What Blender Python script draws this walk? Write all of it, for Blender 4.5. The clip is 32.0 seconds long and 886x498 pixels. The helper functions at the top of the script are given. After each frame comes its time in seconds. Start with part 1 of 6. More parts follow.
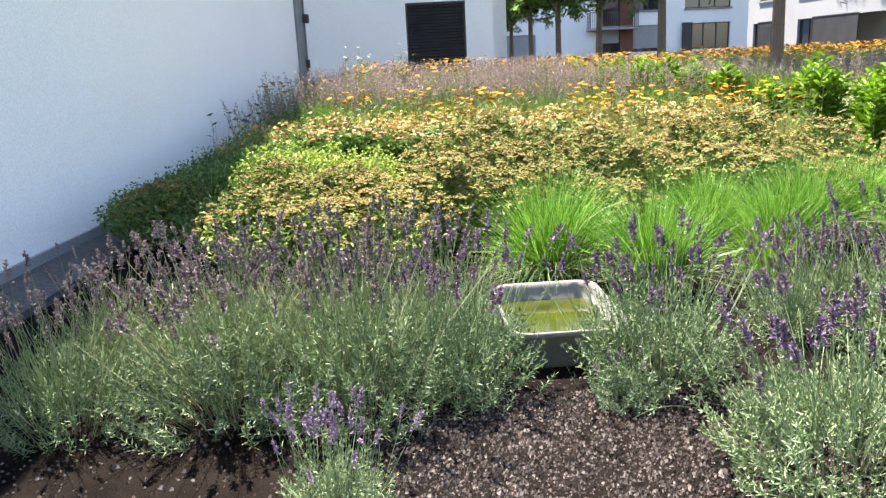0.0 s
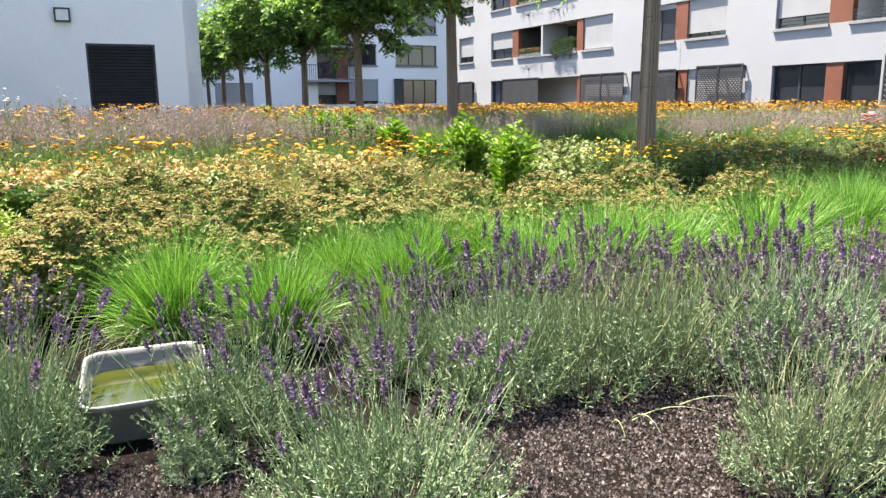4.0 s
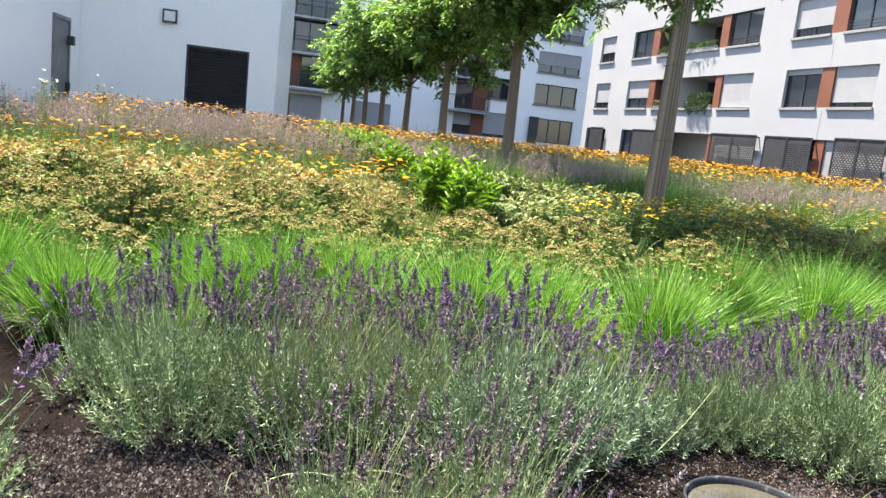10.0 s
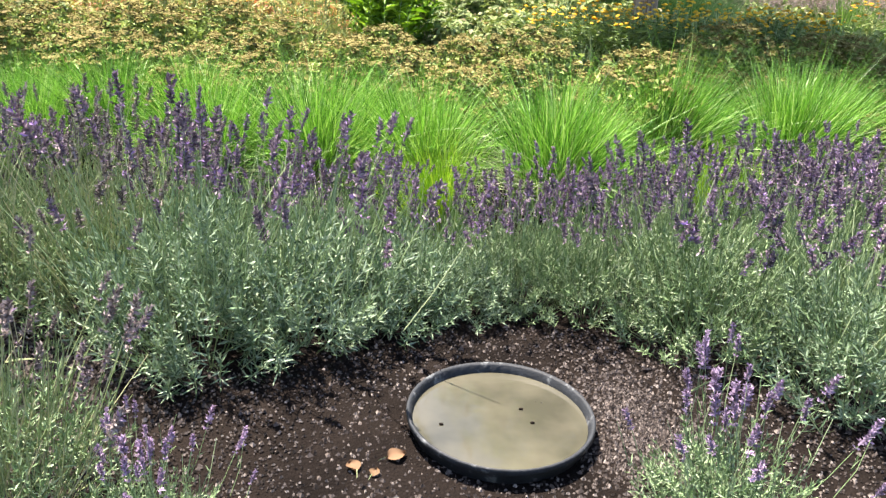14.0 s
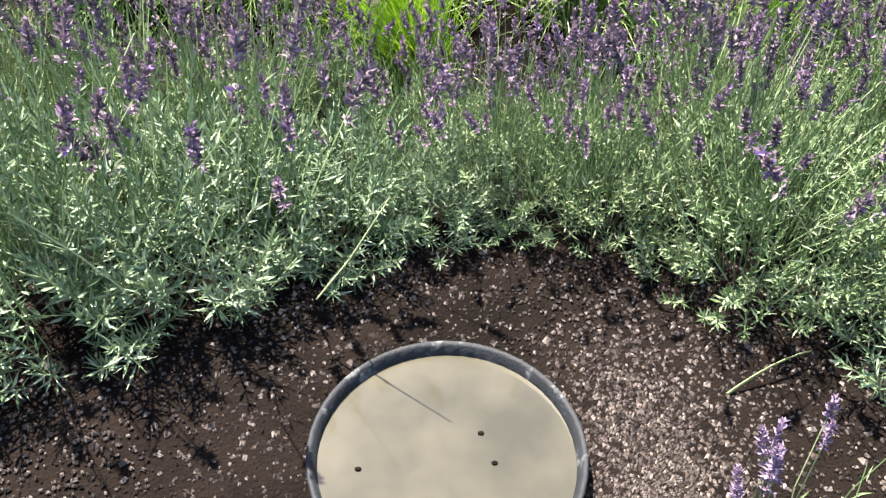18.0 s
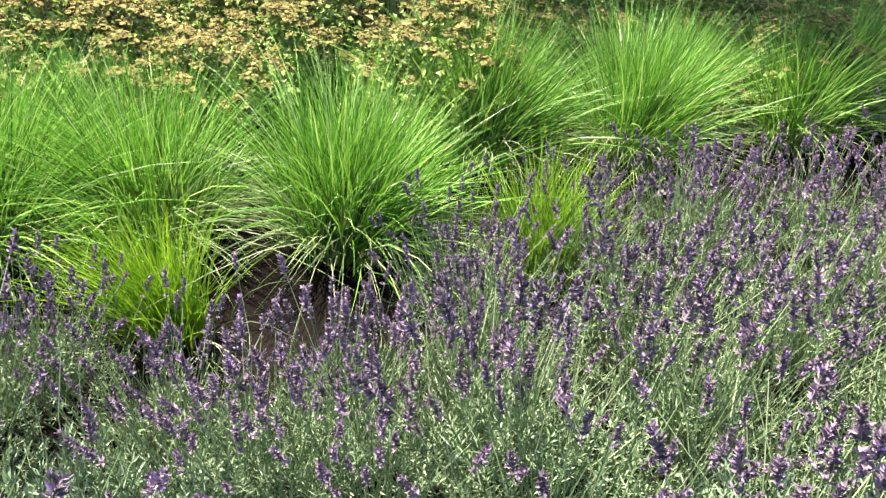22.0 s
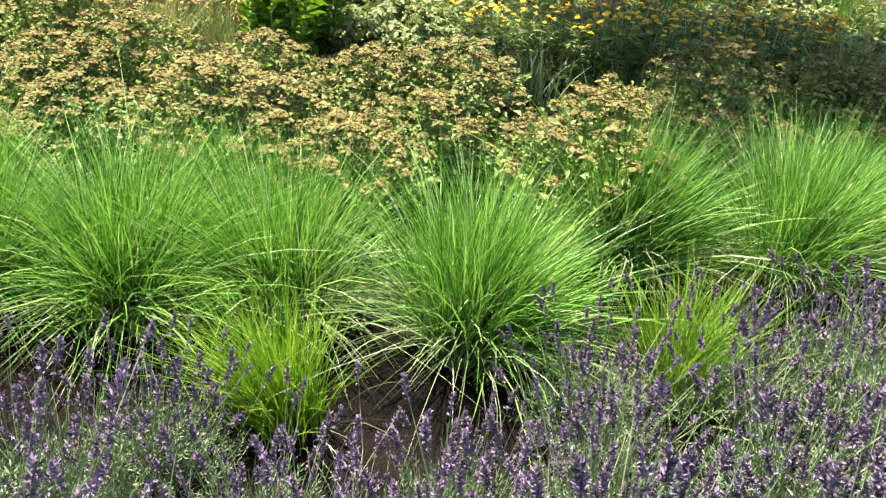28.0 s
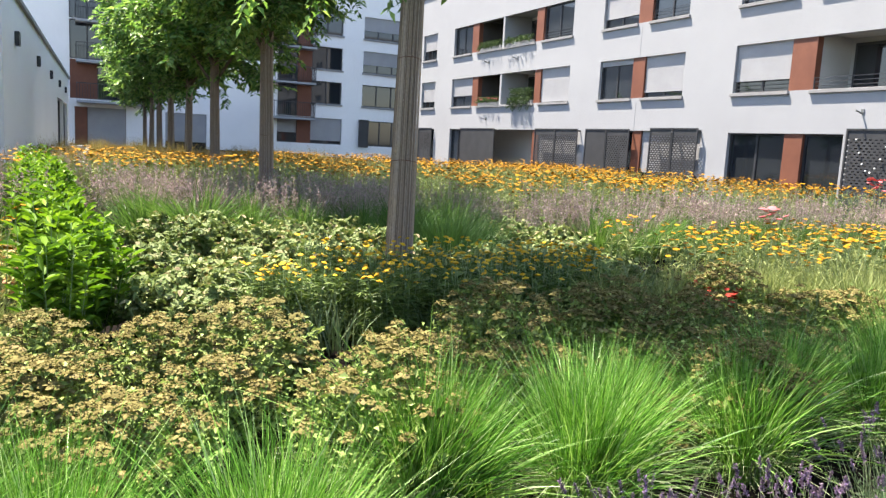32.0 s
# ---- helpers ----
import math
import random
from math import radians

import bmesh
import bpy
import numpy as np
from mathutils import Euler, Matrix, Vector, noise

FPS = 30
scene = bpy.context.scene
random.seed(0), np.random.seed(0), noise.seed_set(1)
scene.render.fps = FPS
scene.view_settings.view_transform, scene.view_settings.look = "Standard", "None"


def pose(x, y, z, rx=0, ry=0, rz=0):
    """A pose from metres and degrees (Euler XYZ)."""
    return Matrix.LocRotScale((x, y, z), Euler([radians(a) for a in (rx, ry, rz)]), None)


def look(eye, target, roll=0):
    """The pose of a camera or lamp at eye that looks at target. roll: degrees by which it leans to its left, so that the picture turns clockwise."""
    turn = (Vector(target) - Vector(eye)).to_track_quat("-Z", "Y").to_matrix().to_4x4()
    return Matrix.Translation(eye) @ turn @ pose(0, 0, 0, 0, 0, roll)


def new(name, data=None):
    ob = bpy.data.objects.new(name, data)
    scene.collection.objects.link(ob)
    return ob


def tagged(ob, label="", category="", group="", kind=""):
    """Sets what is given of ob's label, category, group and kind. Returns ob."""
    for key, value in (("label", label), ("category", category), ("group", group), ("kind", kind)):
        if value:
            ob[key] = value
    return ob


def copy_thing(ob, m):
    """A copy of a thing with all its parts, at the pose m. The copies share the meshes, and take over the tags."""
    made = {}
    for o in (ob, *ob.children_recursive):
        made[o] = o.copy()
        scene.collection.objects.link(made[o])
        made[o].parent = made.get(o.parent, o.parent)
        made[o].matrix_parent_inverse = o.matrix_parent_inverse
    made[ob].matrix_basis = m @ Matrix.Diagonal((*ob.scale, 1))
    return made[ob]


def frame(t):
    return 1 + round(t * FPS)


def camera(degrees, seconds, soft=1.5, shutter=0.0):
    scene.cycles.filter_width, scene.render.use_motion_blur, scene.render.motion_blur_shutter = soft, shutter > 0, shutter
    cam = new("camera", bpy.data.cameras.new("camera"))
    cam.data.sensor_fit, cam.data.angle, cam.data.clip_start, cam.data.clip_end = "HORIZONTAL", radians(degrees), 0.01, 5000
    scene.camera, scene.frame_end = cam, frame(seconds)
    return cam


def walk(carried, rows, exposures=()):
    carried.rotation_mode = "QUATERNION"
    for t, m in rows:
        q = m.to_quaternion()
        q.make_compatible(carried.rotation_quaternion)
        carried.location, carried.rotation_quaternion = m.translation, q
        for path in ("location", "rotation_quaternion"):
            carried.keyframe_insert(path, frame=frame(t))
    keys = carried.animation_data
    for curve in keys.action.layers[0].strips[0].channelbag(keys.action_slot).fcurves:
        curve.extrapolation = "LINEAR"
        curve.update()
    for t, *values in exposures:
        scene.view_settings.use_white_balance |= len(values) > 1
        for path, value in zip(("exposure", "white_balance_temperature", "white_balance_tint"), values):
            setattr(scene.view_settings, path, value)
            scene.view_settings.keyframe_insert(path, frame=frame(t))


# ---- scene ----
def aim(x, y, z, yaw, pitch, roll):
    return (Matrix.Translation((x, y, z)) @ Matrix.Rotation(radians(yaw), 4, "Z")
            @ Matrix.Rotation(radians(90 + pitch), 4, "X") @ Matrix.Rotation(radians(roll), 4, "Z"))


cam = camera(61.5, 32.0, soft=1.4)
ROWS = [
    (0.0, 0.361, 0.212, 1.301, 0.73, -14.11, -2.87),
    (0.5, 0.374, 0.215, 1.308, -0.70, -14.90, -3.06),
    (1.0, 0.404, 0.209, 1.314, -4.12, -14.88, -2.75),
    (1.5, 0.450, 0.207, 1.312, -9.14, -14.30, -2.42),
    (2.0, 0.535, 0.177, 1.323, -15.10, -13.71, -1.69),
    (2.5, 0.626, 0.163, 1.324, -19.00, -13.01, -1.14),
    (3.0, 0.743, 0.156, 1.330, -20.22, -12.13, -0.66),
    (3.5, 0.870, 0.154, 1.325, -20.48, -11.33, -0.84),
    (5.5, 1.383, 0.168, 1.302, -16.84, -10.56, 1.52),
    (6.0, 1.567, 0.154, 1.315, -15.37, -9.42, 1.70),
    (6.5, 1.732, 0.087, 1.323, -13.49, -8.67, 2.85),
    (7.0, 1.913, 0.026, 1.348, -11.48, -8.87, 3.71),
    (7.5, 2.018, 0.028, 1.326, -10.68, -9.29, 2.46),
    (8.0, 2.179, 0.069, 1.308, -11.95, -8.91, 2.74),
    (8.5, 2.329, 0.088, 1.324, -14.61, -7.52, 3.36),
    (9.0, 2.490, 0.064, 1.334, -15.33, -6.88, 5.33),
    (9.5, 2.698, 0.028, 1.334, -11.16, -7.47, 6.16),
    (10.0, 2.832, 0.032, 1.319, -9.42, -8.91, 6.28),
    (10.5, 2.979, 0.096, 1.275, -9.20, -11.16, 6.16),
    (11.0, 3.119, 0.181, 1.293, -8.36, -12.32, 5.87),
    (11.5, 3.183, 0.229, 1.306, -9.47, -11.82, 5.17),
    (12.0, 3.311, 0.230, 1.304, -12.18, -11.43, 4.10),
    (12.5, 3.618, 0.212, 1.284, -12.89, -12.88, 5.82),
    (13.0, 3.841, 0.281, 1.314, -9.05, -14.67, 5.82),
    (13.5, 3.958, 0.384, 1.274, -5.85, -16.64, 3.90),
    (14.0, 4.123, 0.702, 1.195, -4.33, -21.64, 3.17),
    (14.5, 4.238, 1.003, 1.180, -3.81, -26.63, 2.14),
    (15.0, 4.290, 1.040, 1.236, -4.14, -30.72, 2.41),
    (15.5, 4.275, 1.057, 1.224, -5.37, -32.23, 4.01),
    (17.5, 4.378, 1.486, 1.191, 0.24, -40.51, 0.37),
    (18.0, 4.379, 1.547, 1.210, -1.44, -40.93, 0.90),
    (18.5, 4.333, 1.690, 1.245, -1.14, -38.62, 1.95),
    (19.0, 4.281, 1.812, 1.274, -0.65, -33.44, 3.00),
    (19.5, 4.290, 1.859, 1.359, -1.18, -30.91, 2.85),
    (20.0, 4.341, 1.894, 1.397, -3.48, -29.84, 3.39),
    (20.5, 4.419, 1.911, 1.442, -6.62, -29.05, 3.98),
    (21.0, 4.438, 1.927, 1.452, -10.17, -28.18, 3.81),
    (21.5, 4.502, 1.920, 1.461, -15.30, -29.37, 4.33),
    (22.0, 4.527, 1.921, 1.457, -18.98, -31.00, 5.14),
    (22.5, 4.530, 1.920, 1.454, -19.85, -32.76, 5.50),
    (23.0, 4.537, 1.910, 1.457, -20.09, -33.72, 4.89),
    (23.5, 4.549, 1.897, 1.449, -21.63, -34.45, 4.36),
    (24.0, 4.571, 1.892, 1.446, -24.26, -35.24, 5.36),
    (24.5, 4.586, 1.890, 1.453, -26.15, -35.72, 7.50),
    (26.5, 4.571, 1.998, 1.502, -18.10, -32.08, 8.71),
    (27.0, 4.555, 2.045, 1.505, -14.83, -30.61, 7.81),
    (27.5, 4.536, 2.064, 1.511, -11.56, -28.73, 7.02),
    (28.0, 4.516, 2.076, 1.517, -7.97, -26.76, 6.00),
    (28.5, 4.497, 2.079, 1.521, -5.93, -24.05, 4.75),
    (29.0, 4.509, 2.070, 1.538, -8.02, -21.05, 4.40),
    (29.5, 4.528, 2.064, 1.552, -10.66, -18.28, 4.47),
    (30.0, 4.554, 2.061, 1.559, -12.97, -15.71, 4.92),
    (30.5, 4.567, 2.064, 1.569, -14.05, -13.07, 4.49),
    (31.0, 4.587, 2.066, 1.585, -15.38, -10.70, 4.56),
    (31.5, 4.626, 2.053, 1.597, -18.80, -9.03, 3.95),
    (32.0, 4.642, 2.054, 1.609, -20.44, -7.87, 3.09),
]
walk(cam, [(t, aim(*row)) for t, *row in ROWS], exposures=[(0.0, 2.65, 6950, 14.1), (3.0, 2.52, 6950, 14.1), (6.0, 2.45, 6950, 14.1), (15.0, 2.63, 6950, 14.1), (18.0, 2.65, 6950, 14.1), (22.0, 2.52, 6950, 14.1), (28.0, 2.42, 6950, 14.1), (32.0, 2.36, 6950, 14.1)])

# ---- light ----
SUN_AZ, SUN_EL = -35.0, 66.0
to_sun = Vector((math.sin(radians(SUN_AZ)) * math.cos(radians(SUN_EL)),
                 math.cos(radians(SUN_AZ)) * math.cos(radians(SUN_EL)), math.sin(radians(SUN_EL))))
world = bpy.data.worlds.new("sky")
scene.world = world
world.use_nodes = True
wn = world.node_tree.nodes
sky = wn.new("ShaderNodeTexSky")
sky.sky_type = "NISHITA"
sky.sun_disc = False
sky.sun_elevation = radians(SUN_EL)
sky.sun_rotation = radians(SUN_AZ % 360)
wn["Background"].inputs["Strength"].default_value = 0.08
world.node_tree.links.new(sky.outputs["Color"], wn["Background"].inputs["Color"])
sun_data = bpy.data.lights.new("sun", "SUN")
sun_data.energy = 5.0
sun_data.angle = radians(0.55)
sun_data.color = (1.0, 0.95, 0.86)
sun = new("sun", sun_data)
sun.matrix_world = look(to_sun * 60, (0, 0, 0))


# ---- materials ----
def nodes_of(name):
    m = bpy.data.materials.new(name)
    m.use_nodes = True
    nt = m.node_tree
    return m, nt, nt.nodes["Principled BSDF"], nt.nodes["Material Output"]


def ramp(nt, fac, stops):
    r = nt.nodes.new("ShaderNodeValToRGB")
    e = r.color_ramp.elements
    while len(e) < len(stops):
        e.new(0.5)
    for el, (pos, col) in zip(e, stops):
        el.position = pos
        el.color = (*col, 1)
    nt.links.new(fac, r.inputs["Fac"])
    return r.outputs["Color"]


def noise_tex(nt, scale, detail=4.0, rough=0.6, coords=None, distort=0.0):
    n = nt.nodes.new("ShaderNodeTexNoise")
    n.inputs["Scale"].default_value = scale
    n.inputs["Detail"].default_value = detail
    n.inputs["Roughness"].default_value = rough
    n.inputs["Distortion"].default_value = distort
    if coords is None:
        g = nt.nodes.new("ShaderNodeNewGeometry")
        coords = g.outputs["Position"]
    nt.links.new(coords, n.inputs["Vector"])
    return n.outputs["Fac"]


def mixcol(nt, a, b, fac, how="MIX"):
    mx = nt.nodes.new("ShaderNodeMix")
    mx.data_type = "RGBA"
    mx.blend_type = how
    for sock, v in ((mx.inputs["Factor"], fac), (mx.inputs["A"], a), (mx.inputs["B"], b)):
        if isinstance(v, (int, float)):
            sock.default_value = v
        elif isinstance(v, tuple):
            sock.default_value = (*v, 1)
        else:
            nt.links.new(v, sock)
    return mx.outputs["Result"]


def bump(nt, bsdf, height, strength, dist=0.01):
    b = nt.nodes.new("ShaderNodeBump")
    b.inputs["Strength"].default_value = strength
    b.inputs["Distance"].default_value = dist
    nt.links.new(height, b.inputs["Height"])
    nt.links.new(b.outputs["Normal"], bsdf.inputs["Normal"])


def leaf_mat(name, stops, glow=0.4, rough=0.5, tint=(1.0, 1.0, 0.7), gain=1.0):
    """A leaf: colour differs from leaf to leaf and from plant to plant; light comes through it."""
    m, nt, bsdf, out = nodes_of(name)
    stops = [(p, tuple(min(0.9, c * gain * 0.6) for c in col)) for p, col in stops]
    g = nt.nodes.new("ShaderNodeNewGeometry")
    o = nt.nodes.new("ShaderNodeObjectInfo")
    col = ramp(nt, g.outputs["Random Per Island"], stops)
    shade = ramp(nt, o.outputs["Random"], [(0.0, (0.82, 0.86, 0.8)), (1.0, (1.14, 1.1, 1.06))])
    col = mixcol(nt, col, shade, 1.0, "MULTIPLY")
    nt.links.new(col, bsdf.inputs["Base Color"])
    bsdf.inputs["Roughness"].default_value = rough
    bsdf.inputs["Specular IOR Level"].default_value = 0.16
    tr = nt.nodes.new("ShaderNodeBsdfTranslucent")
    nt.links.new(mixcol(nt, col, tint, 1.0, "MULTIPLY"), tr.inputs["Color"])
    mx = nt.nodes.new("ShaderNodeMixShader")
    mx.inputs[0].default_value = glow
    nt.links.new(bsdf.outputs[0], mx.inputs[1])
    nt.links.new(tr.outputs[0], mx.inputs[2])
    nt.links.new(mx.outputs[0], out.inputs["Surface"])
    return m


def surface(name, stops, scale=3.0, fine=60.0, rough=0.8, bumpy=0.3, metal=0.0, dist=0.01, gloss=0.4):
    m, nt, bsdf, out = nodes_of(name)
    big = noise_tex(nt, scale, 5)
    small = noise_tex(nt, fine, 3)
    col = ramp(nt, big, stops)
    grain = ramp(nt, small, [(0.3, (0.86, 0.86, 0.86)), (0.7, (1.08, 1.08, 1.08))])
    nt.links.new(mixcol(nt, col, grain, 1.0, "MULTIPLY"), bsdf.inputs["Base Color"])
    bsdf.inputs["Roughness"].default_value = rough
    bsdf.inputs["Metallic"].default_value = metal
    bsdf.inputs["Specular IOR Level"].default_value = gloss
    if bumpy:
        bump(nt, bsdf, small, bumpy, dist)
    return m


M_LAV_LEAF = leaf_mat("lavender leaf", [(0.0, (0.055, 0.10, 0.045)), (0.4, (0.20, 0.31, 0.15)), (0.8, (0.34, 0.45, 0.28)), (1.0, (0.46, 0.56, 0.40))], 0.12, 0.6, (1, 1, 0.8), 1.12)
M_LAV_SILVER = leaf_mat("silvery lavender leaf", [(0.0, (0.055, 0.10, 0.05)), (0.4, (0.20, 0.30, 0.18)), (0.8, (0.335, 0.44, 0.31)), (1.0, (0.44, 0.54, 0.42))], 0.12, 0.6, (1, 1, 0.85), 1.17)
M_LAV_STEM = leaf_mat("lavender stem", [(0.0, (0.14, 0.23, 0.10)), (0.6, (0.29, 0.41, 0.215)), (1.0, (0.44, 0.53, 0.335))], 0.2, 0.6, gain=1.27)
M_LAV_DRY = leaf_mat("dry lavender stem", [(0.0, (0.21, 0.30, 0.13)), (0.6, (0.38, 0.45, 0.245)), (1.0, (0.56, 0.53, 0.38))], 0.2, 0.7, gain=1.2)
M_LAV_FLOWER = leaf_mat("lavender flower", [(0.0, (0.075, 0.06, 0.085)), (0.3, (0.17, 0.13, 0.185)), (0.6, (0.265, 0.205, 0.28)), (0.85, (0.36, 0.295, 0.345)), (0.94, (0.33, 0.20, 0.48)), (1.0, (0.50, 0.34, 0.70))], 0.12, 0.75, (1, 0.9, 1), 1.15)
M_LAV_BRIGHT = leaf_mat("fresh lavender flower", [(0.0, (0.16, 0.11, 0.18)), (0.35, (0.30, 0.22, 0.34)), (0.7, (0.45, 0.34, 0.52)), (1.0, (0.62, 0.46, 0.76))], 0.15, 0.75, (1, 0.9, 1), 1.15)
M_LAV_SPENT = leaf_mat("spent lavender flower", [(0.0, (0.09, 0.075, 0.08)), (0.4, (0.23, 0.19, 0.20)), (0.75, (0.38, 0.33, 0.335)), (0.95, (0.52, 0.47, 0.46)), (1.0, (0.36, 0.23, 0.48))], 0.12, 0.8, (1, 0.95, 1))
M_GRASS = leaf_mat("moor grass", [(0.0, (0.018, 0.07, 0.010)), (0.3, (0.075, 0.235, 0.030)), (0.65, (0.205, 0.455, 0.075)), (0.9, (0.35, 0.58, 0.165)), (1.0, (0.54, 0.67, 0.40))], 0.24, 0.35, (1.0, 1.05, 0.6), 1.26)
M_GRASS_DRY = leaf_mat("dry grass", [(0.0, (0.12, 0.22, 0.06)), (0.6, (0.33, 0.44, 0.19)), (1.0, (0.66, 0.68, 0.50))], 0.15, 0.5)
M_GRASS_YOUNG = leaf_mat("young grass", [(0.0, (0.10, 0.26, 0.02)), (0.7, (0.26, 0.48, 0.05)), (1.0, (0.44, 0.60, 0.10))], 0.3, 0.4, (1.0, 1.05, 0.5), 1.15)
M_GRASS_BLUE = leaf_mat("blue green grass", [(0.0, (0.02, 0.065, 0.02)), (1.0, (0.075, 0.175, 0.05))], 0.2, 0.5)
M_GRASS_FRESH = leaf_mat("fresh green grass", [(0.0, (0.07, 0.17, 0.04)), (1.0, (0.20, 0.36, 0.09))], 0.35, 0.5)
M_GRASS_TAN = leaf_mat("tan grass", [(0.0, (0.30, 0.22, 0.10)), (0.6, (0.42, 0.31, 0.13)), (1.0, (0.36, 0.38, 0.14))], 0.35, 0.7)
M_SPIREA_LEAF = leaf_mat("spirea leaf", [(0.0, (0.075, 0.125, 0.03)), (0.5, (0.22, 0.315, 0.085)), (1.0, (0.39, 0.48, 0.18))], 0.22, 0.65, gain=1.5)
M_SPIREA_HEAD = leaf_mat("spirea flower head", [(0.0, (0.155, 0.13, 0.045)), (0.4, (0.22, 0.19, 0.066)), (0.8, (0.28, 0.245, 0.092)), (1.0, (0.34, 0.27, 0.125))], 0.14, 0.95, gain=1.08)
# Dark leaf for roses, and for shrubs with wall shade in their colour.
M_HEDGE_LEAF = leaf_mat("dark shrub leaf", [(0.0, (0.06, 0.13, 0.03)), (0.7, (0.14, 0.27, 0.06)), (1.0, (0.24, 0.38, 0.10))], 0.25, 0.45)
M_PHLOX_LEAF = leaf_mat("bright leaf", [(0.0, (0.06, 0.15, 0.012)), (0.6, (0.17, 0.36, 0.028)), (1.0, (0.34, 0.54, 0.08))], 0.3, 0.5, (1, 1.05, 0.45), 1.06)
M_GERANIUM_LEAF = leaf_mat("pale leaf", [(0.0, (0.09, 0.16, 0.04)), (0.4, (0.27, 0.37, 0.12)), (0.85, (0.44, 0.52, 0.22)), (1.0, (0.60, 0.47, 0.30))], 0.2, 0.6, (1, 1, 0.7), 0.9)
M_HEUCHERA_LEAF = leaf_mat("coloured leaf", [(0.0, (0.26, 0.33, 0.09)), (0.4, (0.52, 0.50, 0.19)), (0.65, (0.64, 0.50, 0.22)), (0.82, (0.66, 0.38, 0.24)), (1.0, (0.62, 0.20, 0.13))], 0.2, 0.6, gain=1.12)
M_ACHILLEA_LEAF = leaf_mat("yarrow leaf", [(0.0, (0.22, 0.30, 0.09)), (1.0, (0.48, 0.54, 0.22))], 0.25, 0.6)
M_ACHILLEA_HEAD = leaf_mat("yarrow head", [(0.0, (0.54, 0.24, 0.006)), (0.7, (0.66, 0.33, 0.008)), (1.0, (0.46, 0.24, 0.03))], 0.1, 0.9, (1, 1, 0.7), 0.78)
M_DAISY = leaf_mat("yellow daisy", [(0.0, (0.72, 0.42, 0.02)), (1.0, (0.85, 0.58, 0.04))], 0.35, 0.6, gain=1.3)
M_CATMINT_LEAF = leaf_mat("catmint leaf", [(0.0, (0.16, 0.20, 0.11)), (1.0, (0.34, 0.36, 0.22))], 0.3, 0.6)
M_CATMINT_FLOWER = leaf_mat("catmint flower", [(0.0, (0.30, 0.21, 0.22)), (0.5, (0.48, 0.37, 0.38)), (1.0, (0.60, 0.49, 0.48))], 0.25, 0.8, (1, 0.95, 0.95), 1.15)
M_WHITE_FLOWER = leaf_mat("white flower", [(0.0, (0.75, 0.75, 0.70)), (1.0, (0.85, 0.85, 0.82))], 0.3, 0.7)
M_PINK_FLOWER = leaf_mat("pink flower", [(0.0, (0.75, 0.14, 0.18)), (1.0, (0.80, 0.30, 0.34))], 0.3, 0.7)
M_RED_FLOWER = leaf_mat("red flower", [(0.0, (0.40, 0.03, 0.02)), (1.0, (0.66, 0.09, 0.05))], 0.2, 0.7)
M_SILVER = leaf_mat("silvery upright leaf", [(0.0, (0.09, 0.16, 0.07)), (0.6, (0.21, 0.30, 0.16)), (1.0, (0.36, 0.44, 0.27))], 0.2, 0.6)
M_DAISY_LEAF = leaf_mat("daisy leaf", [(0.0, (0.06, 0.12, 0.025)), (0.7, (0.19, 0.29, 0.07)), (1.0, (0.32, 0.42, 0.13))], 0.25, 0.5)
M_POT_LEAF = leaf_mat("pot plant leaf", [(0.0, (0.03, 0.07, 0.02)), (0.7, (0.09, 0.16, 0.055)), (1.0, (0.22, 0.30, 0.14))], 0.2, 0.6)
M_TREE_LEAF = leaf_mat("tree leaf", [(0.0, (0.055, 0.135, 0.045)), (0.5, (0.15, 0.29, 0.08)), (1.0, (0.36, 0.50, 0.18))], 0.36, 0.4, (1.0, 1.05, 0.6), 1.5)
M_BARK = surface("bark", [(0.3, (0.085, 0.068, 0.051)), (0.7, (0.17, 0.136, 0.102))], 6, 90, 0.9, 0.6)
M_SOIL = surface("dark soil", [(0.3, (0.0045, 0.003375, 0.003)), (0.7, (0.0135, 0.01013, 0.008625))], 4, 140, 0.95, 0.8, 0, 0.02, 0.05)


def island_mat(name, stops, rough=0.8, bumpy=0.4, fine=220.0):
    m, nt, bsdf, out = nodes_of(name)
    g = nt.nodes.new("ShaderNodeNewGeometry")
    col = ramp(nt, g.outputs["Random Per Island"], stops)
    small = noise_tex(nt, fine, 3)
    grain = ramp(nt, small, [(0.3, (0.75, 0.75, 0.75)), (0.7, (1.12, 1.12, 1.12))])
    nt.links.new(mixcol(nt, col, grain, 1.0, "MULTIPLY"), bsdf.inputs["Base Color"])
    bsdf.inputs["Roughness"].default_value = rough
    bump(nt, bsdf, small, bumpy, 0.003)
    bsdf.inputs["Specular IOR Level"].default_value = 0.12
    return m


M_PEBBLE = island_mat("lava gravel", [(0.0, (0.012, 0.0095, 0.0085)), (0.45, (0.046, 0.037, 0.034)), (0.85, (0.115, 0.096, 0.088)), (1.0, (0.23, 0.20, 0.185))], 0.85)
# Paler copy of the gravel, with sunlight put into its colour.
M_PEBBLE_SUNLIT = island_mat("gravel painted sunlit", [(0.0, (0.016, 0.0125, 0.0115)), (0.4, (0.055, 0.045, 0.041)), (0.85, (0.12, 0.10, 0.092)), (1.0, (0.22, 0.19, 0.175))], 0.85)
M_DRY_LEAF = leaf_mat("dry brown leaf", [(0.0, (0.14, 0.075, 0.045)), (1.0, (0.24, 0.15, 0.09))], 0.1, 0.8)
M_REED = island_mat("reed matting", [(0.0, (0.16, 0.115, 0.085)), (0.5, (0.29, 0.22, 0.165)), (1.0, (0.42, 0.335, 0.265))], 0.85, 0.5, 60)
